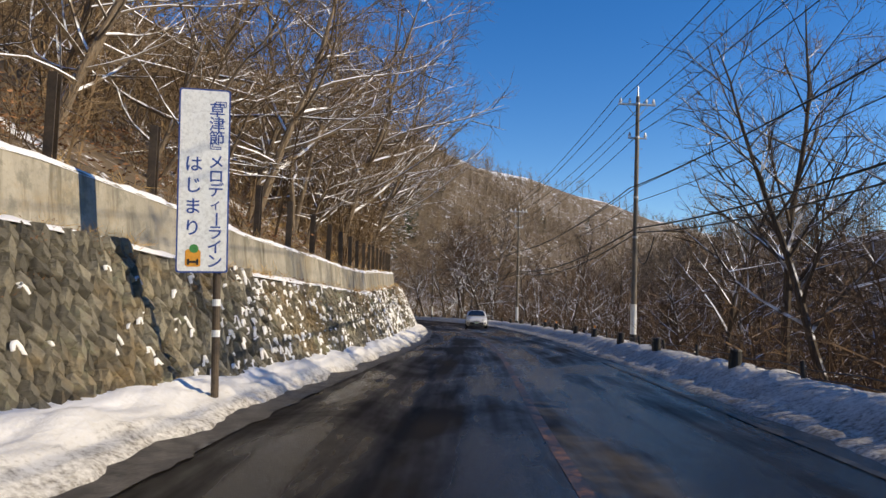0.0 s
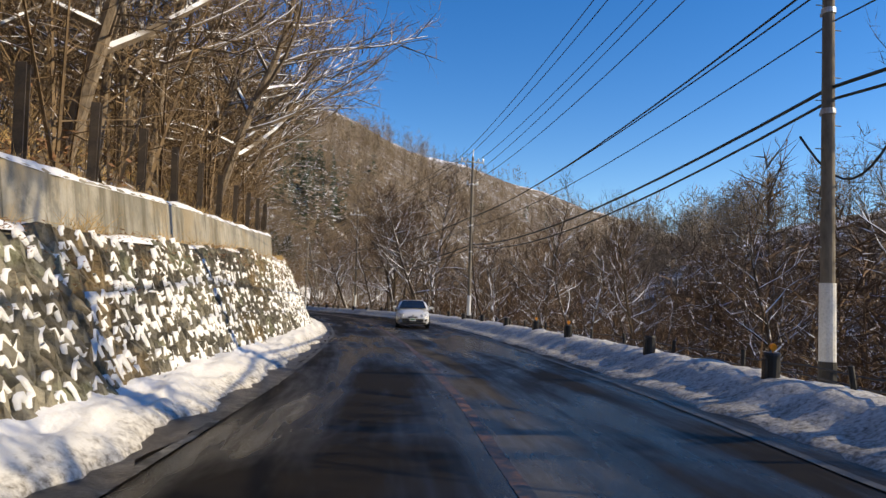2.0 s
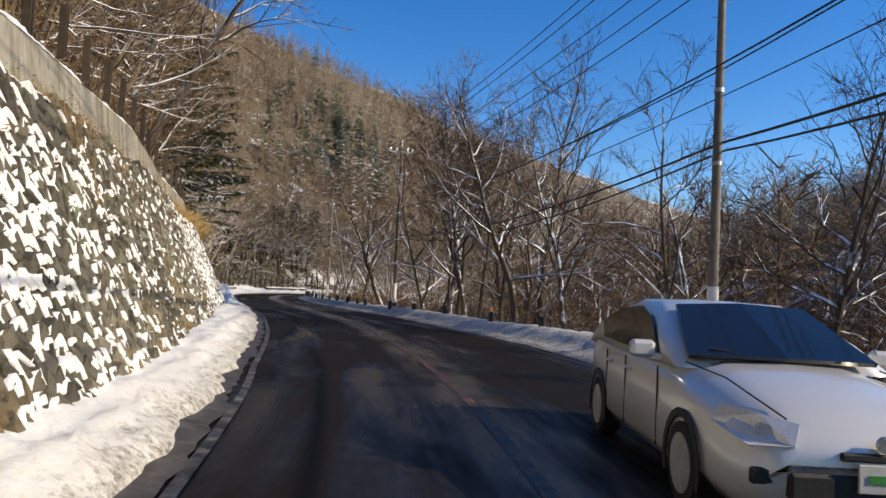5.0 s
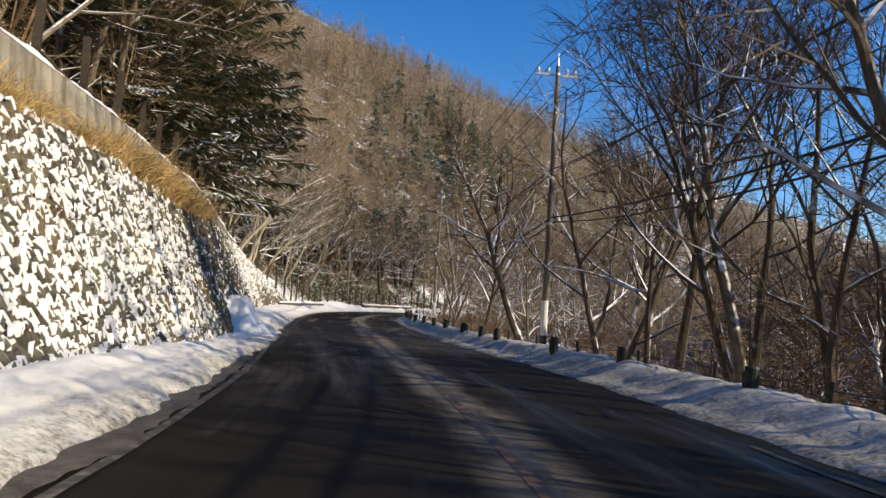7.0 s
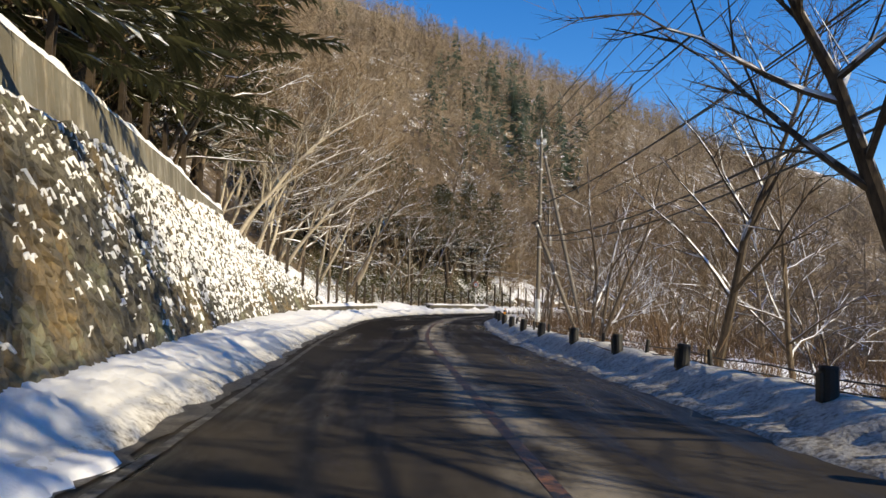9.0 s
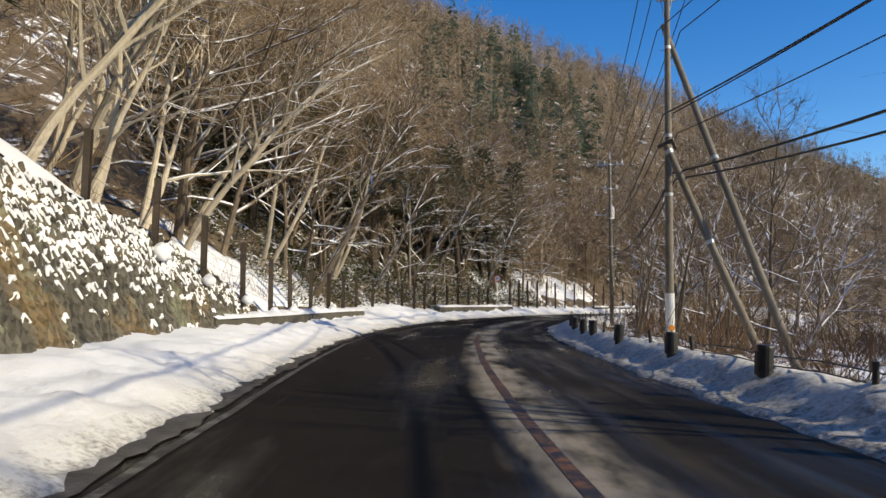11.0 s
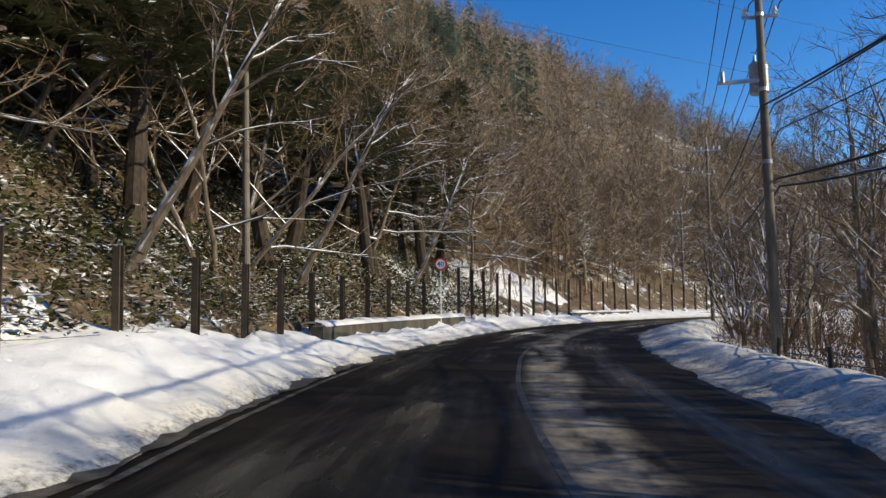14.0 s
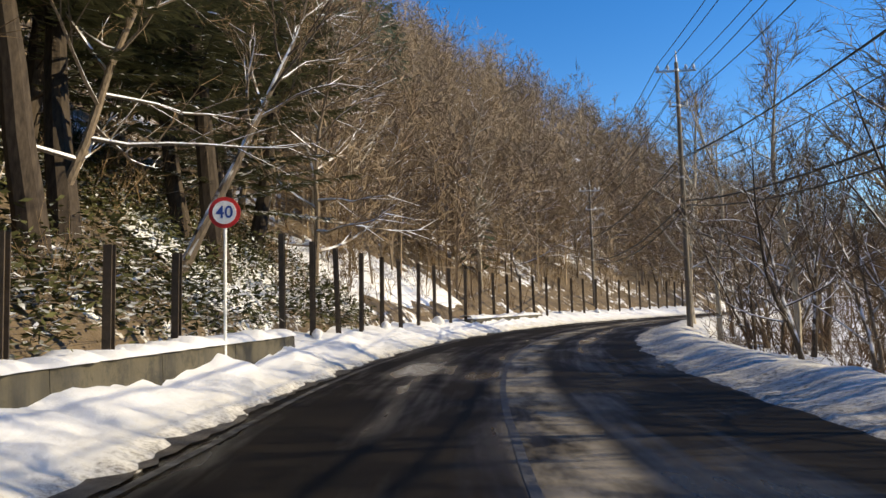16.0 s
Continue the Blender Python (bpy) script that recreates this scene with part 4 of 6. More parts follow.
def utility_pole(x, y, h, turn, label, sleeve=True, transformer=False, low_arm=True, z0=-0.3, lean=0.0, arm=1.8):
    e = empty("utility_pole", label, "utility pole", "utility poles along the road")
    bm = bmesh.new()
    tube(bm, (0, 0, -1.0), (0, 0, h), 0.14, 0.085, 16)
    part("shaft", bm, POLE, e)
    bm = bmesh.new()
    tube(bm, (0, 0, h - 0.05), (0, 0, h + 0.55), 0.05, 0.02, 8)
    part("top_spike", bm, GALV, e)
    if sleeve:
        bm = bmesh.new()
        tube(bm, (0, 0, 0.55), (0, 0, 1.95), 0.147, 0.143, 16)
        part("sleeve", bm, SLEEVE, e, "pale wrap round the pole")
        bm = bmesh.new()
        tube(bm, (0, 0, -0.3), (0, 0, 0.55), 0.165, 0.155, 16)
        part("base_cover", bm, BLACK, e)
    bm = bmesh.new()
    box(bm, 0, 0.13, h - 0.35, arm, 0.09, 0.09, 0.006)
    part("crossarm", bm, GALV, e)
    for dx in (-0.8, -0.35, 0.45, 0.8):
        insulator(e, (dx * arm / 1.8, 0.13, h - 0.30))
    bm = bmesh.new()
    tube(bm, (-0.3 * arm, 0.1, h - 0.38), (-0.06, 0.1, h - 0.95), 0.018, 0.018, 6)
    tube(bm, (0.3 * arm, 0.1, h - 0.38), (0.06, 0.1, h - 0.95), 0.018, 0.018, 6)
    part("brace", bm, GALV, e)
    if low_arm:
        bm = bmesh.new()
        box(bm, 0.05, 0.12, h - 2.0, 0.9, 0.07, 0.07, 0.005)
        part("crossarm", bm, GALV, e)
        for dx in (-0.33, 0.42):
            insulator(e, (dx, 0.12, h - 1.96))
    for zz, rr in ((h - 0.35, 0.1), (h - 2.0, 0.11), (7.0, 0.125), (5.1, 0.13)):
        bm = bmesh.new()
        tube(bm, (0, 0, zz - 0.05), (0, 0, zz + 0.05), rr, rr, 14)
        box(bm, 0, rr + 0.04, zz, 0.06, 0.08, 0.07)
        part("band", bm, GALV, e)
    bm = bmesh.new()
    for k in range(int((h - 3.4) / 0.45)):
        zz, side = 2.6 + k * 0.45, 1 if k % 2 else -1
        tube(bm, (side * 0.08, 0, zz), (side * 0.25, 0, zz), 0.011, 0.011, 5)
    tagged(part("step_bolts", bm, GALV, e), kind="stuff")
    if transformer:
        bm = bmesh.new()
        tube(bm, (0, 0.36, h - 4.0), (0, 0.36, h - 3.25), 0.24, 0.24, 16)
        tube(bm, (0, 0.36, h - 3.25), (0, 0.36, h - 3.17), 0.26, 0.2, 16)
        tube(bm, (-0.08, 0.36, h - 3.17), (-0.08, 0.36, h - 2.95), 0.04, 0.03, 8)
        tube(bm, (0.08, 0.36, h - 3.17), (0.08, 0.36, h - 2.95), 0.04, 0.03, 8)
        box(bm, 0, 0.15, h - 3.6, 0.1, 0.2, 0.08)
        box(bm, -0.55, 0.0, h - 3.75, 1.1, 0.09, 0.09)
        tube(bm, (-0.98, 0, h - 3.75), (-0.98, 0, h - 3.45), 0.07, 0.05, 8)
        part("transformer", bm, GALV, e, "grey transformer can")
    e.matrix_basis = pose(x, y, z0, 0, lean, turn)
    return e


POLES = ((8.95, -4.0, 11.9), (10.2, 32.1, 11.9), (10.65, 70.5, 12.0), (3.25, 103.7, 11.75), (-4.1, 138.8, 11.9), (-3.6, 163.8, 11.0), (6.0, 193.8, 12.3), (13.5, 222.0, 11.5))
turns = []
for i, (x, y, h) in enumerate(POLES):
    a, b = POLES[max(i - 1, 0)], POLES[min(i + 1, len(POLES) - 1)]
    turns.append(math.degrees(-math.atan2(b[0] - a[0], b[1] - a[1])))
    utility_pole(x, y, h, turns[-1], "grey utility pole with steel crossarms and climbing bolts" if i != 5 else "grey utility pole carrying a transformer", sleeve=i in (1, 2, 3, 4), transformer=i == 5, arm=0.6 if i == 4 else 1.8, low_arm=i != 4, z0=-0.3 if i in (4,) else -0.05, lean=(0, 1.2, 0.4, 0, 0, -0.6, 0, 0)[i])


def pole_point(i, dx, z):
    x, y, h = POLES[i]
    t = math.radians(turns[i])
    return np.array([x + dx * math.cos(t), y + dx * math.sin(t), z])


CABLES = ((-0.8, -0.05, 0.018, 0.5, "thin bare overhead wire"), (-0.35, -0.05, 0.018, 0.5, "thin bare overhead wire"), (0.8, -0.05, 0.018, 0.5, "thin bare overhead wire"),
          (-0.33, -1.75, 0.016, 0.5, "thin overhead wire"), (0.42, -1.75, 0.018, 0.55, "thin overhead wire"),
          (-0.15, -4.5, 0.025, 0.6, "black overhead cable"), (0.18, -4.45, 0.02, 0.45, "black overhead cable"), (0.3, -5.1, 0.016, 0.55, "thin black overhead cable"),
          (0.15, -6.4, 0.036, 0.75, "thick black bundled overhead cable"), (0.22, -6.6, 0.03, 0.95, "thick black bundled overhead cable"))
for i in range(len(POLES) - 1):
    for dx, dz, r, sag, lab in CABLES:
        a, b = pole_point(i, dx, POLES[i][2] + dz), pole_point(i + 1, dx, POLES[i + 1][2] + dz)
        u = np.linspace(0, 1, 17)
        pts = a + (b - a) * u[:, None]
        pts[:, 2] -= 4 * sag * u * (1 - u)
        tagged(new("overhead_cable", wire_mesh("overhead_cable", pts, r, CABLE, 5)), lab + " between utility poles", "cable", "overhead cables")
# drooping loop beside the second pole
u = np.linspace(0, 1, 13)
a = pole_point(1, 0.2, 5.1)
pts = np.stack([a[0] + 0.0 * u + 0.25, a[1] - 1.6 + 2.9 * u, a[2] - 0.2 - 1.1 * np.sin(np.pi * u)], 1)
tagged(new("overhead_cable", wire_mesh("overhead_cable", pts, 0.025, CABLE, 5)), "slack black cable loop at the pole", "cable", "overhead cables")
# side wire strung across the valley
for zb in (21.0, 16.5):
    u = np.linspace(0, 1, 25)
    a, b = np.array([-45, 176.0, zb + 6]), np.array([70, 215.0, zb - 2])
    pts = a + (b - a) * u[:, None]
    pts[:, 2] -= 4 * 1.2 * u * (1 - u)
    tagged(new("overhead_cable", wire_mesh("overhead_cable", pts, 0.013, CABLE, 5)), "thin cable crossing high over the road", "cable", "overhead cables")

# grey stub pole behind the fence
bm = bmesh.new()
tube(bm, (0, 0, -1.2), (0, 0, 7.4), 0.13, 0.09, 12)
stub = empty("bare_pole", "weathered pale timber pole behind the fence", "pole")
part("shaft", bm, POLE, stub)
bm = bmesh.new()
tube(bm, (0, 0, 7.4), (0, 0, 7.47), 0.1, 0.08, 12)
part("cap", bm, GALV, stub)
stub.matrix_basis = pose(-17.7, 166.2, 1.1, 0, -1, 0)


# leaning strut poles that brace the utility pole before the fence
def strut_pole(a, b, r0, label, bracket):
    e = empty("strut_pole", label, "strut pole", "strut poles")
    a, b = Vector(a), Vector(b)
    e.matrix_basis = Matrix.Translation(a) @ (b - a).to_track_quat('Z', 'Y').to_matrix().to_4x4()
    n = (b - a).length
    bm = bmesh.new()
    tube(bm, (0, 0, -0.9), (0, 0, n), r0, r0 * 0.78, 14)
    part("shaft", bm, POLE, e)
    for z in (n * 0.97, n * 0.55):
        bm = bmesh.new()
        tube(bm, (0, 0, z - 0.06), (0, 0, z + 0.06), r0 * 0.95, r0 * 0.95, 14)
        part("band", bm, GALV, e)
    if bracket:
        bm = bmesh.new()
        box(bm, 0, 0, n + 0.06, 0.18, 0.5, 0.1, 0.01)
        box(bm, 0, 0.2, n - 0.1, 0.07, 0.07, 0.3)
        part("bracket", bm, STEEL, e)


strut_pole((-1.72, 137.14, -0.5), (-4.3, 137.95, 6.2), 0.13, "weathered strut pole leaning against the utility pole", True)
strut_pole((-1.45, 135.3, -0.5), (-3.95, 140.5, 11.0), 0.125, "tall weathered strut pole leaning across the utility pole", False)

# ---------------------------------------------------------------- roadside sign with vertical lettering
BLUE = plain("sign_blue_paint", (0.015, 0.06, 0.28), (0.02, 0.075, 0.33), 6, 0.4, 40, bump=0)
SIGNWHITE = plain("sign_white_sheet", (0.78, 0.81, 0.82), (0.84, 0.86, 0.86), 3, 0.4, 25, bump=0)
SIGNRED = plain("sign_red_paint", (0.55, 0.025, 0.03), (0.62, 0.035, 0.035), 6, 0.4, 40, bump=0)
ORANGE = plain("sign_orange_paint", (0.75, 0.32, 0.04), (0.8, 0.38, 0.05), 6, 0.4, 40, bump=0)
GREEN = plain("sign_green_paint", (0.05, 0.25, 0.06), (0.06, 0.3, 0.08), 6, 0.4, 40, bump=0)


def lettering(chars, parent, mat, label, y):
    """Characters set one by one as (text, x, z, size, turn) on a panel facing -y; one mesh."""
    vs, fs = [], []
    for text, x, z, size, turn in chars:
        c = bpy.data.curves.new("glyph", 'FONT')
        c.body = text
        c.size = size
        c.align_x, c.align_y = 'CENTER', 'CENTER'
        c.resolution_u = 3
        c.offset = size * 0.012
        o = new("glyph", c)
        bpy.context.view_layer.update()
        me = bpy.data.meshes.new_from_object(o.evaluated_get(bpy.context.evaluated_depsgraph_get()))
        m = Matrix.Translation((x, y, z)) @ Matrix.Rotation(radians(90), 4, 'X') @ Matrix.Rotation(radians(turn), 4, 'Z')
        base = len(vs)
        vs.extend([tuple(m @ v.co) for v in me.vertices])
        fs.extend([tuple(base + i for i in p.vertices) for p in me.polygons])
        bpy.data.objects.remove(o)
        bpy.data.curves.remove(c)
        bpy.data.meshes.remove(me)
    return part_mesh("lettering", mesh_of("lettering", vs, fs, (mat,)), parent, label)


def rounded_panel(bm, w, z0, z1, y, t, r, x=0.0):
    pts = []
    for cx, cz, a0 in ((w / 2 - r, z1 - r, 0), (-w / 2 + r, z1 - r, 90), (-w / 2 + r, z0 + r, 180), (w / 2 - r, z0 + r, 270)):
        for k in range(5):
            a = radians(a0 + k * 22.5)
            pts.append((x + cx + r * math.cos(a), cz + r * math.sin(a)))
    lo = [bm.verts.new((px, y, pz)) for px, pz in pts]
    hi = [bm.verts.new((px, y - t, pz)) for px, pz in pts]
    n = len(pts)
    bm.faces.new(hi)
    bm.faces.new(lo[::-1])
    for i in range(n):
        bm.faces.new((lo[i], lo[(i + 1) % n], hi[(i + 1) % n], hi[i]))


sign = empty("road_sign", "tall white sign with blue vertical lettering on a banded pole", "sign")
bm = bmesh.new()
rounded_panel(bm, 0.58, 1.53, 3.72, -0.04, 0.02, 0.03)
part("border", bm, BLUE, sign, "blue border")
bm = bmesh.new()
rounded_panel(bm, 0.545, 1.548, 3.702, -0.06, 0.004, 0.025)
part("panel", bm, SIGNWHITE, sign)
bm = bmesh.new()
tube(bm, (0.17, 0, -0.6), (0.17, 0, 3.6), 0.045, 0.045, 12)
part("pole", bm, STEEL, sign)
for zz in (0.78, 1.14):
    bm = bmesh.new()
    tube(bm, (0.17, 0, zz), (0.17, 0, zz + 0.08), 0.048, 0.048, 12)
    part("band", bm, SIGNWHITE, sign, "white band")
bm = bmesh.new()
for zz in (1.9, 3.3):
    box(bm, 0.17, -0.02, zz, 0.2, 0.05, 0.05)
part("clamp", bm, GALV, sign)
chars, z = [], 3.64
for ch in "『草津節』メロディーライン":
    turn = -90 if ch in "『』ー" else 0
    size = 0.185 if ch not in "ィ" else 0.145
    step = {"『": 0.10, "』": 0.12}.get(ch, 0.168)
    chars.append((ch, 0.14, z - step / 2, size, turn))
    z -= step
lettering(chars, sign, BLUE, "blue characters in a column", -0.0655)
chars = [(ch, -0.115, 2.80 - 0.252 * k, 0.205, 0) for k, ch in enumerate("はじまり")]
lettering(chars, sign, BLUE, "blue characters in a short column", -0.0655)
bm = bmesh.new()
rounded_panel(bm, 0.17, 1.60, 1.80, -0.064, 0.003, 0.03, -0.1)
part("emblem", bm, ORANGE, sign, "orange emblem")
bm = bmesh.new()
rounded_panel(bm, 0.1, 1.76, 1.86, -0.064, 0.004, 0.045, -0.09)
part("emblem", bm, GREEN, sign, "green emblem")
bm = bmesh.new()
box(bm, -0.1, -0.069, 1.655, 0.1, 0.003, 0.025)
box(bm, -0.15, -0.069, 1.655, 0.025, 0.003, 0.07)
box(bm, -0.05, -0.069, 1.655, 0.025, 0.003, 0.07)
part("emblem", bm, BLACK, sign, "black bars")
sign.matrix_basis = pose(-3.1, 9.2, 0.08, 0, -1.6, 12) @ Matrix.Diagonal((1.17, 1.17, 1.17, 1))

limit = empty("speed_limit_sign", "round red-bordered speed limit sign on a pale pole", "sign")
bm = bmesh.new()
tube(bm, (0, 0, -0.9), (0, 0, 2.6), 0.03, 0.03, 10)
part("pole", bm, SIGNWHITE, limit)
for name, r, y, mat in (("rim", 0.3, -0.045, SIGNRED), ("face", 0.225, -0.058, SIGNWHITE)):
    bm = bmesh.new()
    tube(bm, (0, -0.03, 2.58), (0, y, 2.58), r, r, 32)
    part(name, bm, mat, limit)
lettering([("40", 0, 2.575, 0.33, 0)], limit, BLUE, "blue numerals", -0.0605)
limit.matrix_basis = pose(-12.2, 178.9, 0.75, 0, 0, -8)

# ---------------------------------------------------------------- silver hatchback on the other lane
CARPAINT, nt, p = start_material("silver_car_paint")
flake = noise_of(nt, 300, 2, 0.5)
nt.links.new(mixer(nt, flake, (0.62, 0.62, 0.62), (0.72, 0.72, 0.71)), p.inputs["Base Color"])
p.inputs["Metallic"].default_value = 0.2
p.inputs["Roughness"].default_value = 0.28
p.inputs["Coat Weight"].default_value = 0.6
CARGLASS, nt, p = start_material("dark_car_glass")
nt.links.new(mixer(nt, noise_of(nt, 2, 2, 0.5), (0.008, 0.01, 0.014), (0.014, 0.016, 0.02)), p.inputs["Base Color"])
p.inputs["Roughness"].default_value = 0.06
LAMPGLASS = plain("clear_headlight", (0.7, 0.72, 0.75), (0.8, 0.82, 0.84), 20, 0.15, 90, bump=0, metal=0.3)
RUBBER = plain("black_rubber", (0.012, 0.012, 0.012), (0.02, 0.02, 0.02), 8, 0.8, 60)
PLATE = plain("plate_white", (0.6, 0.6, 0.58), (0.66, 0.66, 0.64), 20, 0.5, 90, bump=0)


def loft(bm, sections, closed_ends=True):
    rows = [[bm.verts.new(v) for v in sec] for sec in sections]
    n = len(rows[0])
    for a, b in zip(rows[:-1], rows[1:]):
        for i in range(n):
            bm.faces.new((a[i], a[(i + 1) % n], b[(i + 1) % n], b[i]))
    if closed_ends:
        bm.faces.new(rows[0][::-1])
        bm.faces.new(rows[-1])
    for f in bm.faces:
        f.smooth = True
    bmesh.ops.recalc_face_normals(bm, faces=bm.faces)


def hatchback():
    e = empty("car", "silver hatchback car with its nose towards the bend's inside lane", "car")
    # the nose is at -y; lower body from station to station: y, half width, bottom, shoulder height, centre height
    st = [(-2.22, 0.55, 0.38, 0.58, 0.64), (-2.14, 0.74, 0.24, 0.66, 0.74), (-1.95, 0.84, 0.2, 0.74, 0.84), (-1.5, 0.875, 0.2, 0.82, 0.95), (-1.0, 0.88, 0.2, 0.90, 1.02), (0, 0.88, 0.2, 0.95, 1.02),
          (1.0, 0.88, 0.2, 0.98, 1.04), (1.7, 0.86, 0.22, 1.02, 1.08), (2.1, 0.80, 0.28, 1.04, 1.1), (2.24, 0.7, 0.4, 0.98, 1.04)]
    secs = []
    for y, w, b, sh, c in st:
        secs.append([(-w * 0.86, y, b), (-w, y, b + 0.14), (-w * 1.0, y, (b + sh) / 2), (-w * 0.985, y, sh - 0.08), (-w * 0.92, y, sh), (-w * 0.5, y, c - 0.02), (0, y, c),
                     (w * 0.5, y, c - 0.02), (w * 0.92, y, sh), (w * 0.985, y, sh - 0.08), (w, y, (b + sh) / 2), (w, y, b + 0.14), (w * 0.86, y, b)])
    bm = bmesh.new()
    loft(bm, secs)
    part("body", bm, CARPAINT, e)
    # cabin
    st = [(-0.98, 0.80, 0.95, 0.97), (-0.55, 0.76, 0.95, 1.20), (-0.12, 0.68, 0.95, 1.40), (0.25, 0.64, 0.95, 1.48), (0.8, 0.635, 0.95, 1.49), (1.4, 0.62, 0.95, 1.42), (1.95, 0.64, 0.95, 1.22), (2.1, 0.66, 0.95, 1.08)]
    secs = []
    for y, w, b, t in st:
        k = (t - b) / 0.55
        secs.append([(-0.83, y, b), (-0.83 + (0.83 - w) * 0.9 * min(k, 1), y, b + (t - b) * 0.82), (-w * 0.86, y, t - 0.02), (0, y, t), (w * 0.86, y, t - 0.02), (0.83 - (0.83 - w) * 0.9 * min(k, 1), y, b + (t - b) * 0.82), (0.83, y, b)])
    bm = bmesh.new()
    loft(bm, secs)
    part("cabin", bm, CARPAINT, e)
    bm = bmesh.new()
    vs = [bm.verts.new(v) for v in ((-0.72, -0.97, 1.02), (0, -1.03, 1.03), (0.72, -0.97, 1.02), (0.56, -0.135, 1.405), (0, -0.165, 1.435), (-0.56, -0.135, 1.405))]
    bm.faces.new((vs[0], vs[1], vs[4], vs[5]))
    bm.faces.new((vs[1], vs[2], vs[3], vs[4]))
    r = bmesh.ops.extrude_face_region(bm, geom=bm.faces[:])
    bmesh.ops.translate(bm, verts=[v for v in r["geom"] if isinstance(v, bmesh.types.BMVert)], vec=(0, -0.025, 0.03))
    bmesh.ops.recalc_face_normals(bm, faces=bm.faces)
    part("windscreen", bm, CARGLASS, e)
    for sx in (-1, 1):
        bm = bmesh.new()
        vs = [bm.verts.new((sx * x, y, z)) for x, y, z in ((0.835, -0.6, 1.02), (0.845, 0.35, 1.02), (0.845, 1.3, 1.04), (0.79, 1.6, 1.2), (0.725, 1.1, 1.36), (0.71, 0.3, 1.40), (0.75, -0.1, 1.32))]
        bm.faces.new(vs)
        r = bmesh.ops.extrude_face_region(bm, geom=bm.faces[:])
        bmesh.ops.translate(bm, verts=[v for v in r["geom"] if isinstance(v, bmesh.types.BMVert)], vec=(sx * 0.012, 0, 0.004))
        bmesh.ops.recalc_face_normals(bm, faces=bm.faces)
        part("side_window", bm, CARGLASS, e)
        bm = bmesh.new()
        vs = [bm.verts.new((sx * x, y, z)) for x, y, z in ((0.44, -2.13, 0.735), (0.64, -2.03, 0.775), (0.79, -1.82, 0.80), (0.86, -1.80, 0.70), (0.74, -2.12, 0.60), (0.50, -2.20, 0.615))]
        bm.faces.new(vs)
        ext = bmesh.ops.extrude_face_region(bm, geom=bm.faces[:])
        bmesh.ops.translate(bm, verts=[v for v in ext["geom"] if isinstance(v, bmesh.types.BMVert)], vec=(sx * 0.02, -0.035, 0.015))
        bmesh.ops.recalc_face_normals(bm, faces=bm.faces)
        lamp = part("headlight", bm, LAMPGLASS, e, "clear headlight")
        bm = bmesh.new()
        tube(bm, (sx * 0.64, -2.08, 0.69), (sx * 0.655, -2.125, 0.695), 0.055, 0.05, 14)
        part("reflector_bowl", bm, GALV, lamp)
        # seams of bonnet and doors, handles and arches
        bm = bmesh.new()
        tube(bm, (sx * 0.74, -0.98, 0.995), (sx * 0.66, -1.55, 0.945), 0.006, 0.006, 5)
        tube(bm, (sx * 0.66, -1.55, 0.945), (sx * 0.50, -2.08, 0.765), 0.006, 0.006, 5)
        part("bonnet_seam", bm, BLACK, e)
        for sy in (-0.72, 0.28, 1.02):
            bm = bmesh.new()
            box(bm, sx * 0.878, sy, 0.62, 0.012, 0.012, 0.62)
            part("door_seam", bm, BLACK, e)
        for sy in (0.12, 0.86):
            bm = bmesh.new()
            box(bm, sx * 0.895, sy, 0.83, 0.03, 0.17, 0.03, 0.008)
            part("door_handle", bm, CARPAINT, e)
        for wy in (-1.35, 1.35):
            bm = bmesh.new()
            rings = []
            for rad in (0.325, 0.385):
                rings.append([bm.verts.new((sx * 0.888, wy + rad * math.cos(radians(a)), 0.315 + rad * math.sin(radians(a)))) for a in range(-20, 201, 20)])
            for i in range(len(rings[0]) - 1):
                bm.faces.new((rings[0][i], rings[0][i + 1], rings[1][i + 1], rings[1][i]))
            ext = bmesh.ops.extrude_face_region(bm, geom=bm.faces[:])
            bmesh.ops.translate(bm, verts=[v for v in ext["geom"] if isinstance(v, bmesh.types.BMVert)], vec=(sx * 0.012, 0, 0))
            bmesh.ops.recalc_face_normals(bm, faces=bm.faces)
            part("wheel_arch", bm, BLACK, e)
        bm = bmesh.new()
        box(bm, sx * 0.98, -0.62, 1.06, 0.2, 0.11, 0.14, 0.03)
        box(bm, sx * 0.87, -0.62, 1.0, 0.12, 0.05, 0.05)
        part("wing_mirror", bm, CARPAINT, e)
        bm = bmesh.new()
        box(bm, sx * 0.66, -2.155, 0.44, 0.18, 0.05, 0.1, 0.015)
        part("fog_light_recess", bm, BLACK, e)
        for wy in (-1.35, 1.35):
            w = empty("wheel", "", "")
            w.parent = e
            for k in ("label", "category"):
                if k in w:
                    del w[k]
            bm = bmesh.new()
            bmesh.ops.create_cone(bm, cap_ends=True, segments=28, radius1=0.315, radius2=0.315, depth=0.2, matrix=Matrix.Translation((sx * 0.79, wy, 0.315)) @ Matrix.Rotation(radians(90), 4, 'Y'))
            bmesh.ops.bevel(bm, geom=[ed for ed in bm.edges if ed.calc_face_angle(0) > 1], offset=0.025, segments=2, affect='EDGES')
            part("tyre", bm, RUBBER, w)
            bm = bmesh.new()
            bmesh.ops.create_cone(bm, cap_ends=True, segments=20, radius1=0.21, radius2=0.2, depth=0.21, matrix=Matrix.Translation((sx * 0.792, wy, 0.315)) @ Matrix.Rotation(radians(90), 4, 'Y'))
            part("rim", bm, GALV, w)
    bm = bmesh.new()
    box(bm, 0, -2.2, 0.40, 1.1, 0.1, 0.16, 0.02)
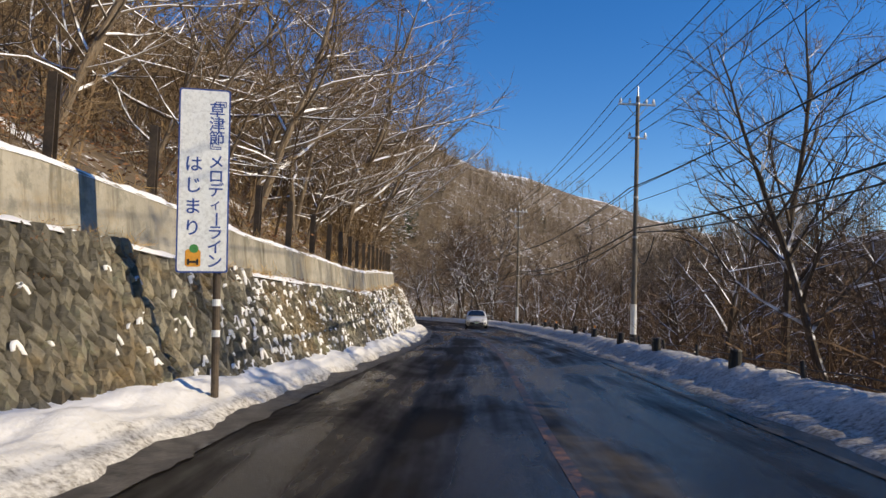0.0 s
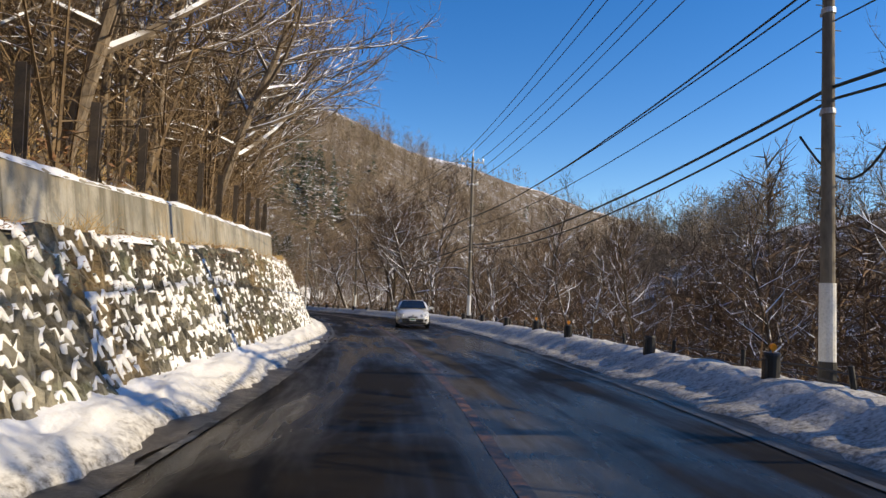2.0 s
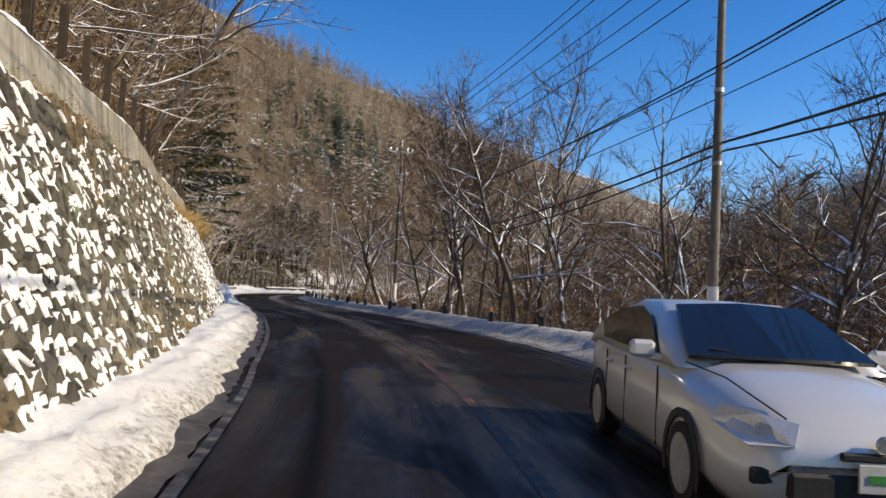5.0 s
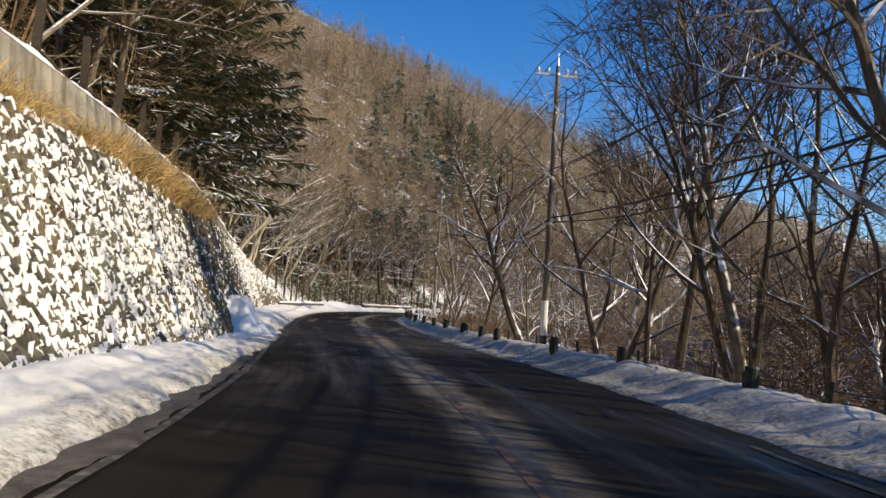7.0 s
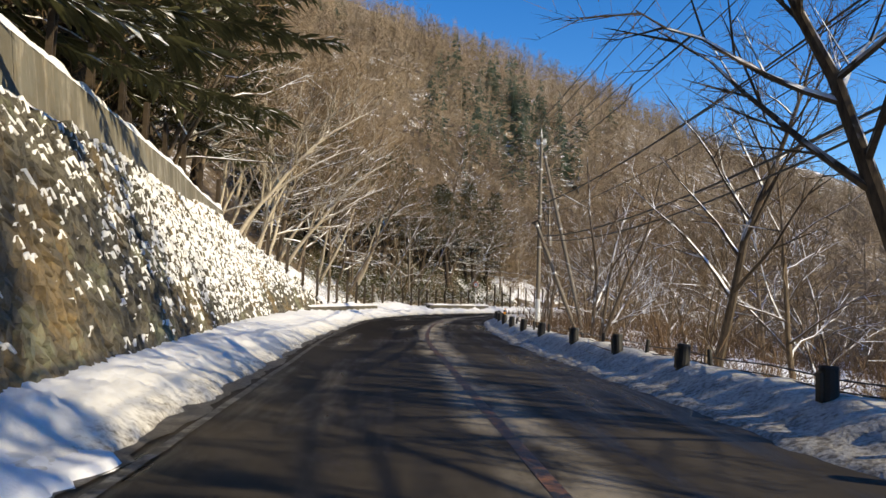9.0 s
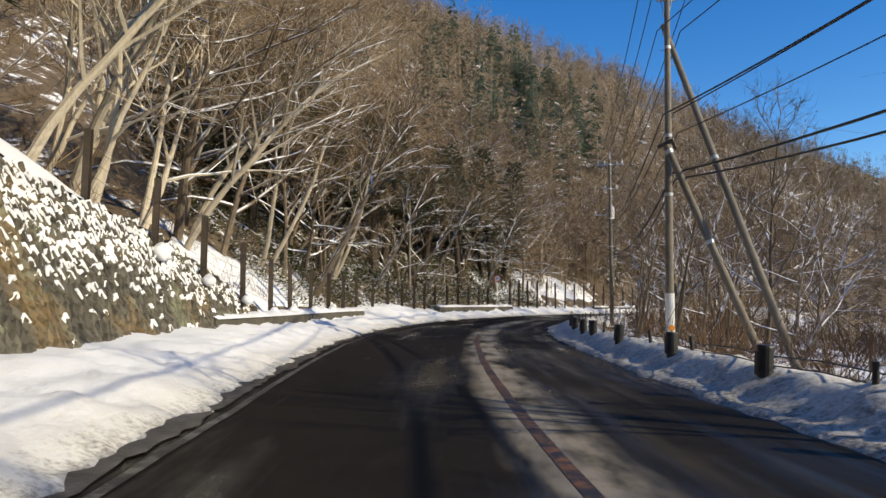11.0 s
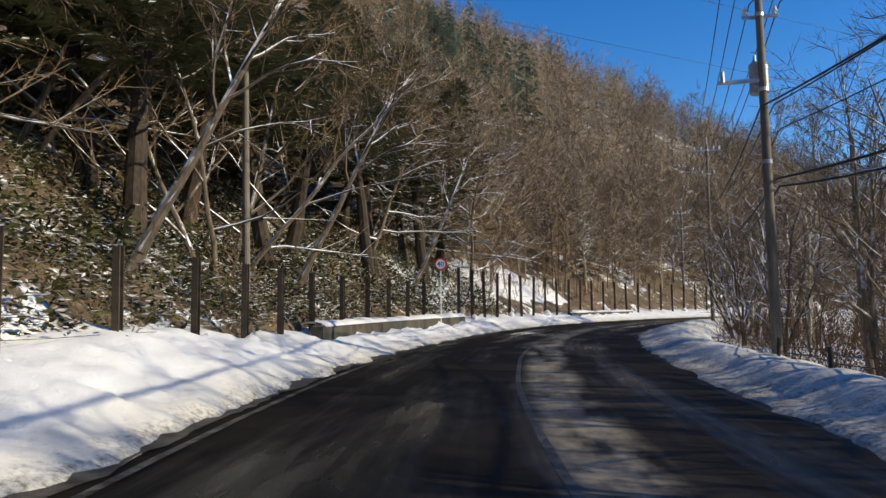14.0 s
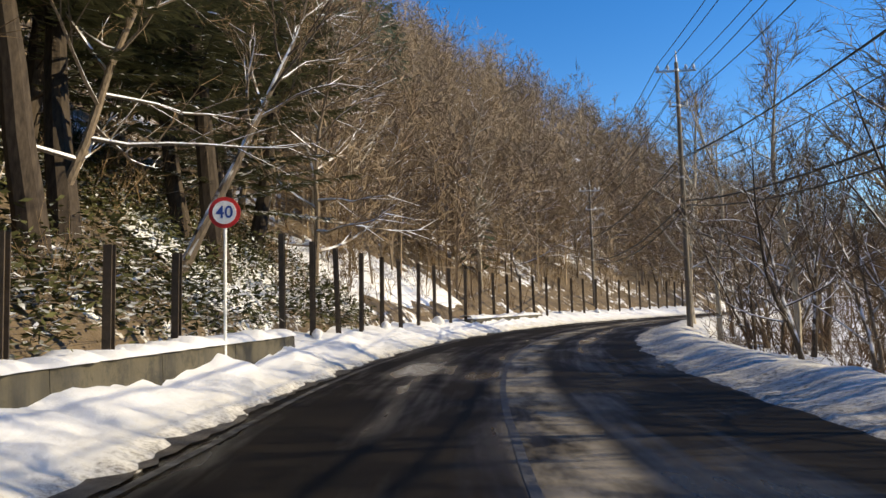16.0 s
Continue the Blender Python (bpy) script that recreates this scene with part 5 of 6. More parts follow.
    part("lower_grille", bm, BLACK, e)
    bm = bmesh.new()
    box(bm, 0, -2.225, 0.585, 0.5, 0.05, 0.05, 0.01)
    part("upper_grille", bm, BLACK, e)
    bm = bmesh.new()
    box(bm, 0, -2.265, 0.47, 0.33, 0.02, 0.165, 0.004)
    part("number_plate", bm, PLATE, e, "pale number plate")
    bm = bmesh.new()
    box(bm, 0, -2.278, 0.47, 0.22, 0.004, 0.05)
    part("plate_bar", bm, GREEN, e)
    bm = bmesh.new()
    box(bm, 0, -2.2, 0.27, 1.36, 0.14, 0.05, 0.015)
    part("bumper_lip", bm, BLACK, e)
    for dx in (-0.05, 0.42):
        bm = bmesh.new()
        tube(bm, (dx, -1.02, 1.045), (dx - 0.5, -0.93, 1.10), 0.009, 0.006, 6)
        part("wiper", bm, BLACK, e)
    bm = bmesh.new()
    tube(bm, (0, -2.265, 0.665), (0, -2.235, 0.67), 0.05, 0.05, 16)
    part("badge", bm, GALV, e, "round metal badge")
    return e


car = hatchback()
car.matrix_basis = pose(5.5, 59.4, -0.01, 0, 0, -5)

# ---------------------------------------------------------------- trees
class Wood:
    """Gathers tubes and slivers into one mesh."""
    def __init__(self):
        self.v, self.f = [], []

    def tube(self, pts, r0, r1, sides):
        n = len(pts)
        d = np.gradient(pts, axis=0)
        d /= np.maximum(np.linalg.norm(d, axis=1), 1e-6)[:, None]
        a = np.cross(d, [0.31, 0.17, 0.93] if abs(d[0][2]) < 0.9 else [1.0, 0.2, 0])
        a /= np.maximum(np.linalg.norm(a, axis=1), 1e-6)[:, None]
        b = np.cross(d, a)
        ang = np.arange(sides) * 2 * np.pi / sides
        rad = np.linspace(r0, r1, n)[:, None, None]
        ring = pts[:, None] + rad * (np.cos(ang)[None, :, None] * a[:, None] + np.sin(ang)[None, :, None] * b[:, None])
        base = len(self.v)
        self.v.extend(ring.reshape(-1, 3).tolist())
        for i in range(n - 1):
            for k in range(sides):
                p, q = base + i * sides + k, base + i * sides + (k + 1) % sides
                self.f.append((p, q, q + sides, p + sides))

    def sliver(self, p, q, r):
        d = q - p
        a = np.cross(d, (0.3, 0.5, 0.8))
        a *= r / max(np.linalg.norm(a), 1e-6)
        b = np.cross(d, a)
        b *= r / max(np.linalg.norm(b), 1e-6)
        base = len(self.v)
        self.v.extend([(p + a).tolist(), (p - 0.5 * a + 0.87 * b).tolist(), (p - 0.5 * a - 0.87 * b).tolist(), q.tolist()])
        self.f.extend([(base, base + 1, base + 3), (base + 1, base + 2, base + 3), (base + 2, base, base + 3)])

    def blade(self, p, q, r):
        a = np.cross(q - p, (0.7, -0.4, 0.2) if len(self.v) % 2 else (-0.2, 0.8, 0.5))
        a *= r / max(np.linalg.norm(a), 1e-6)
        base = len(self.v)
        self.v.extend([(p + a).tolist(), (p - a).tolist(), q.tolist()])
        self.f.append((base, base + 1, base + 2))

    def mesh(self, name, mat):
        return mesh_of(name, self.v, self.f, (mat,))


def unit(v):
    return v / max(np.linalg.norm(v), 1e-9)


def bend_path(r, start, way, length, n, curl, lift):
    pts, d, p = [start], unit(way), start.copy()
    for _ in range(n):
        d = unit(d + r.normal(0, curl, 3) + np.array([0, 0, lift]))
        p = p + d * length / n
        pts.append(p.copy())
    return np.array(pts)


def broadleaf(seed, height, limbs, lean=0.0, spread=1.0, first=0.22, twigs=7, forks=1, rise=(12, 52), girth=1.0):
    """A leafless broad-leaved tree: (trunk and limbs, twigs)."""
    r = np.random.RandomState(seed)
    wood, fine = Wood(), Wood()
    for fork in range(forks):
        way = np.array([lean + (r.uniform(-0.3, 0.3) if forks > 1 else 0), r.uniform(-0.25, 0.25) if forks > 1 else r.normal(0, 0.04), 1.0])
        hgt = height * r.uniform(0.8, 1.0) if fork else height
        trunk = bend_path(r, np.array([0.0, 0.0, -0.8]) + (r.uniform(-0.25, 0.25, 3) * [1, 1, 0] if forks > 1 else 0), way, hgt + 0.8, 11, 0.07, 0.03)
        r0 = girth * (0.011 * height + 0.03) * r.uniform(0.9, 1.15) / (1.25 if forks > 1 else 1)
        wood.tube(trunk, r0, 0.02, 8)
        az = r.uniform(0, 6.28)
        for i in range(limbs // forks):
            t = first + (0.97 - first) * (i + r.rand() * 0.6) / (limbs // forks)
            k = min(int(t * 11), 10)
            p = trunk[k] + (trunk[k + 1] - trunk[k]) * (t * 11 - k)
            az += 2.4 + r.normal(0, 0.35)
            el = radians(r.uniform(*rise)) + 0.35 * t
            way = np.array([math.cos(az) * math.cos(el), math.sin(az) * math.cos(el), math.sin(el)])
            way[0] += lean * 0.7
            length = height * (0.15 + 0.34 * (1 - t)) * r.uniform(0.75, 1.2) * spread
            limb = bend_path(r, p, way, length, 6, 0.14, 0.05)
            lr = max(0.018, r0 * (1 - t) * 0.55 + 0.012)
            wood.tube(limb, lr, 0.010, 4)
            for j in range(7):
                tt = 0.22 + 0.78 * (j + r.rand()) / 7
                k2 = min(int(tt * 6), 5)
                p2 = limb[k2] + (limb[k2 + 1] - limb[k2]) * (tt * 6 - k2)
                way2 = unit(limb[k2 + 1] - limb[k2]) + r.normal(0, 0.55, 3) + np.array([0, 0, 0.15])
                l2 = length * (0.42 - 0.22 * tt) * r.uniform(0.7, 1.25) + 0.3
                sub = bend_path(r, p2, way2, l2, 1, 0.1, 0.05)
                wood.tube(sub, max(0.010, lr * 0.38), 0.005, 3)
                for m in range(twigs):
                    t3 = 0.15 + 0.85 * r.rand()
                    p3 = sub[0] + (sub[1] - sub[0]) * t3
                    d3 = unit(unit(sub[1] - sub[0]) + r.normal(0, 0.6, 3) + np.array([0, 0, 0.12]))
                    l3 = r.uniform(0.35, 0.95) * (0.6 + height / 25)
                    q3 = p3 + d3 * l3
                    fine.blade(p3, q3, 0.011)
                    for w in range(2):
                        t4 = r.uniform(0.3, 0.9)
                        p4 = p3 + (q3 - p3) * t4
                        fine.blade(p4, p4 + unit(d3 + r.normal(0, 0.6, 3)) * l3 * r.uniform(0.35, 0.7), 0.007)
    return wood, fine


def conifer(seed, height, clear, droop=0.25, width=0.26, fineness=1.0):
    """A fir: trunk and boughs, and flat sprays of needles."""
    r = np.random.RandomState(seed)
    wood, fine = Wood(), Wood()
    trunk = bend_path(r, np.array([0.0, 0.0, -0.8]), np.array([r.normal(0, 0.03), r.normal(0, 0.03), 1.0]), height + 0.8, 10, 0.025, 0.02)
    wood.tube(trunk, 0.016 * height + 0.04, 0.02, 9)
    levels = int(height * 1.7)
    for lv in range(levels):
        t = clear + (0.99 - clear) * lv / levels
        k = min(int(t * 10), 9)
        p = trunk[k] + (trunk[k + 1] - trunk[k]) * (t * 10 - k)
        az = r.uniform(0, 6.28)
        for b in range(5):
            az += 1.257 + r.normal(0, 0.2)
            length = (height * width * (1 - t) ** 0.8 + 0.35) * r.uniform(0.65, 1.15)
            way = np.array([math.cos(az), math.sin(az), 0.2 - droop + 0.5 * t])
            bough = bend_path(r, p, way, length, 4, 0.07, -0.02)
            wood.tube(bough, 0.03 * (1 - t) + 0.008, 0.004, 3)
            for m in range(int((13 + length * 15) * fineness)):
                tt = 0.2 + 0.8 * r.rand()
                k2 = min(int(tt * 4), 3)
                q = bough[k2] + (bough[k2 + 1] - bough[k2]) * (tt * 4 - k2)
                d = unit(bough[k2 + 1] - bough[k2])
                side = unit(np.cross(d, [0, 0, 1.0])) * (1 if m % 2 else -1)
                w = unit(d * r.uniform(0.3, 1.0) + side * r.uniform(0.4, 1.0) + np.array([0, 0, r.uniform(-0.45, 0.1)]))
                ln = r.uniform(0.4, 0.85) * (0.7 + 0.5 * (1 - t)) / fineness ** 0.7
                across = unit(np.cross(w, [0, 0, 1.0]) + r.normal(0, 0.25, 3)) * ln * 0.11
                base = len(fine.v)
                fine.v.extend([q.tolist(), (q + w * ln * 0.45 + across).tolist(), (q + w * ln + np.array([0, 0, -0.05])).tolist(), (q + w * ln * 0.45 - across).tolist()])
                fine.f.append((base, base + 1, base + 2, base + 3))
    return wood, fine


def tree_thing(name, label, category, group, made, wood_mat, fine_mat, crown):
    e = empty(name, label, category, group)
    wood, fine = made
    part_mesh("trunk", wood.mesh("trunk", wood_mat), e)
    part_mesh(crown, fine.mesh(crown, fine_mat), e)
    return e


HILL_TREES = [tree_thing("bare_tree", "leafless brown hillside tree with snow on its limbs", "tree", "bare trees on the hillside", broadleaf(10 + k, h, n, lean, sp, fi, 7, fk, (-8, 40)), BARK, TWIG, "crown")
              for k, (h, n, lean, sp, fi, fk) in enumerate(((12, 22, 0.25, 1.3, 0.2, 1), (10, 20, 0.34, 1.35, 0.18, 1), (13, 24, 0.2, 1.2, 0.22, 2), (9, 18, 0.4, 1.4, 0.15, 2)))]
PALE_TREES = [tree_thing("bare_tree", "leafless tree with pale sunlit trunk and snowy limbs", "tree", "pale trees on the hillside", broadleaf(30 + k, h, n, lean, 1.1, 0.28, 6, fk), BARK_PALE, TWIG, "crown")
              for k, (h, n, lean, fk) in enumerate(((13, 18, 0.4, 1), (12, 16, 0.5, 2)))]
VALLEY_TREES = [tree_thing("bare_tree", "leafless dark valley tree with snow along its branches", "tree", "bare trees in the valley", broadleaf(50 + k, h, n, lean, sp, fi, 6, fk), BARK_SHADED, TWIG_SHADED, "crown")
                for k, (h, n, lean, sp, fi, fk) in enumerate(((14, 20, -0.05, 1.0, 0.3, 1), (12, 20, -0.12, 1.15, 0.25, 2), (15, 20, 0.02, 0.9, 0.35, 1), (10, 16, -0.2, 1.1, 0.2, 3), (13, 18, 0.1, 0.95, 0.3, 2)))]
# Lit counterpart of the valley trees, in the bark and twigs without painted shade.
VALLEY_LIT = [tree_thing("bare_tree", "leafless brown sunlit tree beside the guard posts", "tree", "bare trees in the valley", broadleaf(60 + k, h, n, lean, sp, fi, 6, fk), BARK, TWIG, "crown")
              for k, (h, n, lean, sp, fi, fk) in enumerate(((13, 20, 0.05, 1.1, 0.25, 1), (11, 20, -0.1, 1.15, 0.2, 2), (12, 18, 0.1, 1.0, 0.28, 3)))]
BIRCHES = [tree_thing("birch_tree", "slender leafless birch with whitish trunk", "tree", "birches at the bend", broadleaf(70 + k, 13, 26, 0.02, 0.62, 0.3, 5, 1), BARK_PALE, TWIG, "crown") for k in range(1)]
FIRS = [tree_thing("fir_tree", "dark green fir with snow on its boughs", "tree", "firs on the hillside", conifer(80 + k, h, c, 0.2, w, (1.0, 1.6, 1.0, 2.0)[k]), BARK_DARK, NEEDLE, "crown") for k, (h, c, w) in enumerate(((15, 0.22, 0.27), (17, 0.42, 0.25), (12, 0.15, 0.3), (15, 0.16, 0.36)))]
STOOPING = [tree_thing("bare_tree", "forked tree with grey snowy trunks stooping towards the road", "tree", "pale trees on the hillside", broadleaf(111, 11, 14, 0.5, 1.0, 0.42, 7, 2, (10, 50), 1.1), BARK_PALE, TWIG, "crown"),
            tree_thing("bare_tree", "dark slanting tree behind the steel fence", "tree", "bare trees on the hillside", broadleaf(113, 12, 14, 0.42, 1.0, 0.45, 7, 1, (10, 50), 1.1), BARK_SHADED, TWIG, "crown")]
CLEAR = [tree_thing("bare_tree", "tall dark tree with a clear trunk and a dense bare crown", "tree", "bare trees in the valley", broadleaf(97 + k, 12.5, 22, -0.03, 1.2, 0.42, 11, 1 + k, (15, 55), 1.15), BARK_SHADED, TWIG_SHADED, "crown") for k in range(2)]
LEANING = [tree_thing("bare_tree", "thick dark tree leaning over the road, snow along its limbs", "tree", "bare trees in the valley", broadleaf(91, 11, 15, 0.36, 1.25, 0.4, 8, 1, (15, 60), 1.5), BARK_SHADED, TWIG_SHADED, "crown")]
LOPPED = [tree_thing("bare_tree", "upright dark tree with snowy level branches behind the guard posts", "tree", "bare trees in the valley", broadleaf(95, 12.5, 17, 0.0, 1.2, 0.3, 6, 1, (-6, 34), 1.1), BARK_SHADED, TWIG_SHADED, "crown")]
used = set()


def plant(kind, k, s, off, turn, size, sink=0.0, tall=1.0):
    z = float(land(s, off)) - sink
    m = pose(*spot(s, off, z), 0, 0, turn)
    ob = kind[k % len(kind)]
    if ob.name in used:
        ob = copy_thing(ob, m)
    else:
        used.add(ob.name)
        ob.matrix_basis = m
    ob.scale = (size, size, size * tall)
    return ob


def towards_road(s):
    return -math.degrees(heading(s))


r = np.random.RandomState(77)
# uphill side
rows = ((1.6, 3.2, 4.0), (4.0, 8.5, 4.8), (10.0, 17.0, 9.0))
for ri, (d0, d1, step) in enumerate(rows):
    for s in np.arange(2 if ri == 0 else -8, 205, step):
        s = s + r.uniform(-1.2, 1.2)
        back = float(face_off(s, PARAPET_Z(s)) - 0.85) if s < 132 else float(FENCE_L(s) - 0.6)
        d = r.uniform(d0, d1)
        size = r.uniform(0.75, 1.15)
        if ri == 0 and s < 34:
            size *= 0.62
        if ri == 0 and 62 < s < 112:
            size *= 0.85
        kind = HILL_TREES
        if 112 < s < 144 and ri < 3 and r.rand() < 0.75:
            kind = PALE_TREES
        if (108 < s < 124 and ri < 1) or (149 < s < 192 and r.rand() < (0.8, 0.85, 0.7)[ri]):
            continue                          # the firs stand here
        if s > 196 and ri == 0:
            continue
        plant(kind, r.randint(9), s, back - d, towards_road(s) + r.normal(0, 28 if kind is not FIRS else 90), size)
# the big firs at the bend
for x, size in ((186.5, 1.2), (179.5, 1.05), (191.5, 1.05)):
    plant(FIRS, 1, x, FENCE_L(x) - (2.6 if x < 190 else 4.2), 40 * x, size, tall=0.72)
# dark firs above the second bend
for s, d, size, k in ((107, 3.4, 0.95, 3), (111.5, 1.6, 1.25, 3), (116.5, 1.1, 1.5, 3), (121, 1.4, 1.45, 3), (124.5, 3.6, 1.15, 3), (118, 7.0, 1.0, 3), (123, 9.0, 1.1, 0),
                      (153, 7.4, 0.95, 3), (157, 5.6, 1.1, 1), (160.5, 4.6, 1.0, 1), (163, 8.0, 1.15, 3), (168.5, 4.4, 1.05, 1), (171, 7.5, 1.15, 3), (174, 3.6, 1.05, 1), (178, 8.0, 1.15, 3), (183, 6.0, 1.1, 3), (190, 4.6, 1.0, 3),
                      (156, 9, 1.1, 3), (153, 9.0, 0.9, 2), (154, 6.0, 1.0, 1), (165.5, 5.2, 1.05, 1), (177, 4.6, 1.0, 1), (187, 4.0, 1.0, 1), (159, 4.0, 0.95, 1), (164.5, 3.2, 1.1, 1), (171, 2.7, 1.1, 1), (181, 3.2, 1.1, 1), (158, 12, 1.2, 3), (168, 12, 1.2, 3), (181, 11, 1.2, 3)):
    plant(FIRS, k, s, (float(face_off(s, PARAPET_Z(s)) - 0.85) if s < 130 else float(FENCE_L(s))) - d, 67 * s, size, tall=1.0 if s < 130 else 0.64)
for s, d, size, tw in ((150, 2.4, 0.8, -20), (155.5, 2.6, 0.8, 75), (166.5, 2.2, 0.8, -15)):
    plant(VALLEY_LIT, int(s), s, float(FENCE_L(s)) - d, towards_road(s) + tw, size)
# boughs that hang over the far end of the wall
for s, d, size, k in ((126.5, 2.6, 1.25, 3), (130.5, 3.2, 1.15, 0), (114, 4.4, 1.2, 3)):
    plant(FIRS, k, s, (float(face_off(s, PARAPET_Z(s)) - 0.85) if s < 130 else float(FENCE_L(s))) - d, 67 * s, size)
for k, s in enumerate(np.arange(84, 131, 2.7)):
    back = float(face_off(s, PARAPET_Z(s)) - 0.85)
    plant(HILL_TREES, k, s, back - (1.6, 4.5, 8.0)[k % 3], towards_road(s) + r.normal(0, 25), r.uniform(0.8, 1.1))
for s, off, k, turn in ((155.5, -8.3, 0, 8), (151.0, -7.4, 1, -6), (147.5, -8.6, 0, -22), (162.5, -8.0, 1, 20), (171.0, -7.4, 1, 12), (183.0, -6.9, 1, 30)):
    plant(STOOPING, k, s, off, towards_road(s) + turn, 1.0 if s < 160 else 0.85)
for s, d, size, sink in ((104.8, 1.2, 1.5, 2.6), (109.0, 1.4, 1.45, 2.6), (98.5, 2.4, 1.15, 1.0)):
    plant(FIRS, 3, s, float(face_off(s, PARAPET_Z(s)) - 0.85) - d, 67 * s, size, sink)
for s, d, size in ((87.0, 1.2, 1.2), (57.0, 1.8, 0.95)):
    plant(STOOPING, 1, s, float(face_off(s, PARAPET_Z(s)) - 0.85) - d, towards_road(s) - 8, size)
# pale trees on the snow slope past the end of the wall
for s, d, size, tw in ((129.5, 4.2, 0.9, -15), (133, 2.6, 0.85, 10), (137, 4.2, 0.95, -25), (141, 3.0, 0.85, 20), (145, 4.6, 0.9, 0), (139.5, 7.5, 1.0, -10), (147.5, 6.8, 0.95, 15), (134, 8.2, 1.0, 30)):
    plant(PALE_TREES, int(s * 2), s, float(FENCE_L(s)) - d, towards_road(s) + tw, size)
# overhanging trees above the first bend
for s, d, size, tw in ((36, 1.5, 1.2, -10), (42, 1.8, 1.1, 20), (48, 1.2, 1.2, 0), (54, 1.6, 1.25, -25), (30, 2.2, 1.0, -35), (60, 2.0, 1.2, 0), (24, 2.5, 1.0, 10), (66, 2.5, 1.1, -20)):
    plant(HILL_TREES, int(s) % 4, s, float(face_off(s, PARAPET_Z(s)) - 0.85) - d, towards_road(s) + tw, size)
# valley side
for ri, (d0, d1, step) in enumerate(((2.2, 4.5, 5.4), (5.5, 11, 5.0), (12, 22, 6.5))):
    for s in np.arange(10 if ri == 0 else -6, 212, step):
        s = s + r.uniform(-1.6, 1.6)
        if ri == 0 and (s < 38 or 60 < s < 76 or 90 < s < 112) or ri == 1 and 90 < s < 112:
            continue
        if s > 112 and r.rand() < (0.35, 0.4, 0.3)[ri]:
            continue
        off = float(CREST_R(s)) + r.uniform(d0, d1)
        p = at_line(s, off)
        if min(math.hypot(p[0] - q[0], p[1] - q[1]) for q in POLES) < 1.2:
            continue
        size = r.uniform(0.7, 1.08) * (0.72 if ri == 0 else 1.0)
        if s > 112:
            size *= 0.62 if s < 136 else 0.85
        elif 40 < s < 74:
            size *= 0.74
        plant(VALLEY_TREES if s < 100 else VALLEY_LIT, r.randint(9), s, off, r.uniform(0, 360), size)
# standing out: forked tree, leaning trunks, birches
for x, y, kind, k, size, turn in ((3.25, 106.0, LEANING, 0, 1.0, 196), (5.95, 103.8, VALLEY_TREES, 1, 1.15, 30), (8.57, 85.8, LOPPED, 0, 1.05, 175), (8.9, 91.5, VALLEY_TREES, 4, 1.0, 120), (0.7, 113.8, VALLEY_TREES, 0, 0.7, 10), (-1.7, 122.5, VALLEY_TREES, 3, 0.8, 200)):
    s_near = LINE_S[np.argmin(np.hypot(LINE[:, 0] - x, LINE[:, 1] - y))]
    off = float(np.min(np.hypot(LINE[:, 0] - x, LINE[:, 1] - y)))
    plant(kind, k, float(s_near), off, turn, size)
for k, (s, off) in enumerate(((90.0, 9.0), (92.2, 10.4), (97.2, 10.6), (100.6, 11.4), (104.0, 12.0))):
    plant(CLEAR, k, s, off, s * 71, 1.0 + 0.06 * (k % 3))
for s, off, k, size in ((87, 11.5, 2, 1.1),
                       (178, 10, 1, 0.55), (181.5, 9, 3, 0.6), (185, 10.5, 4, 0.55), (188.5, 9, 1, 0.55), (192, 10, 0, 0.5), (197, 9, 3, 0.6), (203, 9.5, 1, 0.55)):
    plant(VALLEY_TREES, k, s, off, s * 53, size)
for k, (s, off) in enumerate(((149.0, 13.0), (153.0, 11.5), (157.5, 13.0), (161, 11.2), (165.5, 12.5), (170, 10.6))):
    plant(VALLEY_LIT, k, s, off, s * 67, 0.85)
# Extra trees, mostly out of view, added to cast shade on the near bank.
for k in range(15):
    plant(VALLEY_TREES, k, r.uniform(-14, 12), r.uniform(9, 22), r.uniform(0, 360), r.uniform(0.8, 1.1))
for k in range(30):
    s = 197 + 2.0 * k + r.uniform(-1, 1)
    plant(HILL_TREES if k % 4 else BIRCHES, k, s, float(FENCE_L(s)) - r.uniform(1.8, 15), r.uniform(0, 360), r.uniform(0.6, 0.9))
for s, off, size in ((207, 6.8, 1.05), (181, 11.5, 0.7), (193, 9.8, 0.8), (199, 8.0, 0.8), (184.5, 10.6, 0.85), (214, -8, 1.0), (188, 12.5, 0.95), (201, -9.5, 1.0)):
    plant(BIRCHES, 0, s, off, s * 37, size)


# snow lying on the slope behind the end of the stone wall
s = np.arange(122, 143.5, 0.3)
w = np.linspace(0, 1, 10)
f0, f1 = face_off(s, STONE_Z(s)) + 0.04, np.minimum(FENCE_L(s), face_off(s, PARAPET_Z(s)) - 1.0) - 1.8
offs = f0[:, None] * (1 - w) + f1[:, None] * w
keep = s >= 129.6
pp = at_line(np.repeat(s[:, None], 10, 1), offs)
top = STONE_Z(s)[:, None] * (1 - w) + (np.maximum(land(s, f1), STONE_Z(s)) + 0.05)[:, None] * w
zs = top + 0.10 * np.sin(np.pi * w) + 0.06 * lumps(pp[..., 0], pp[..., 1], 71)
tagged(new("snow_slope", strip("snow_slope", s[keep], offs[keep], zs[keep], FRESH)), "smooth snow slope above the end of the stone wall", "snow", kind="structure")

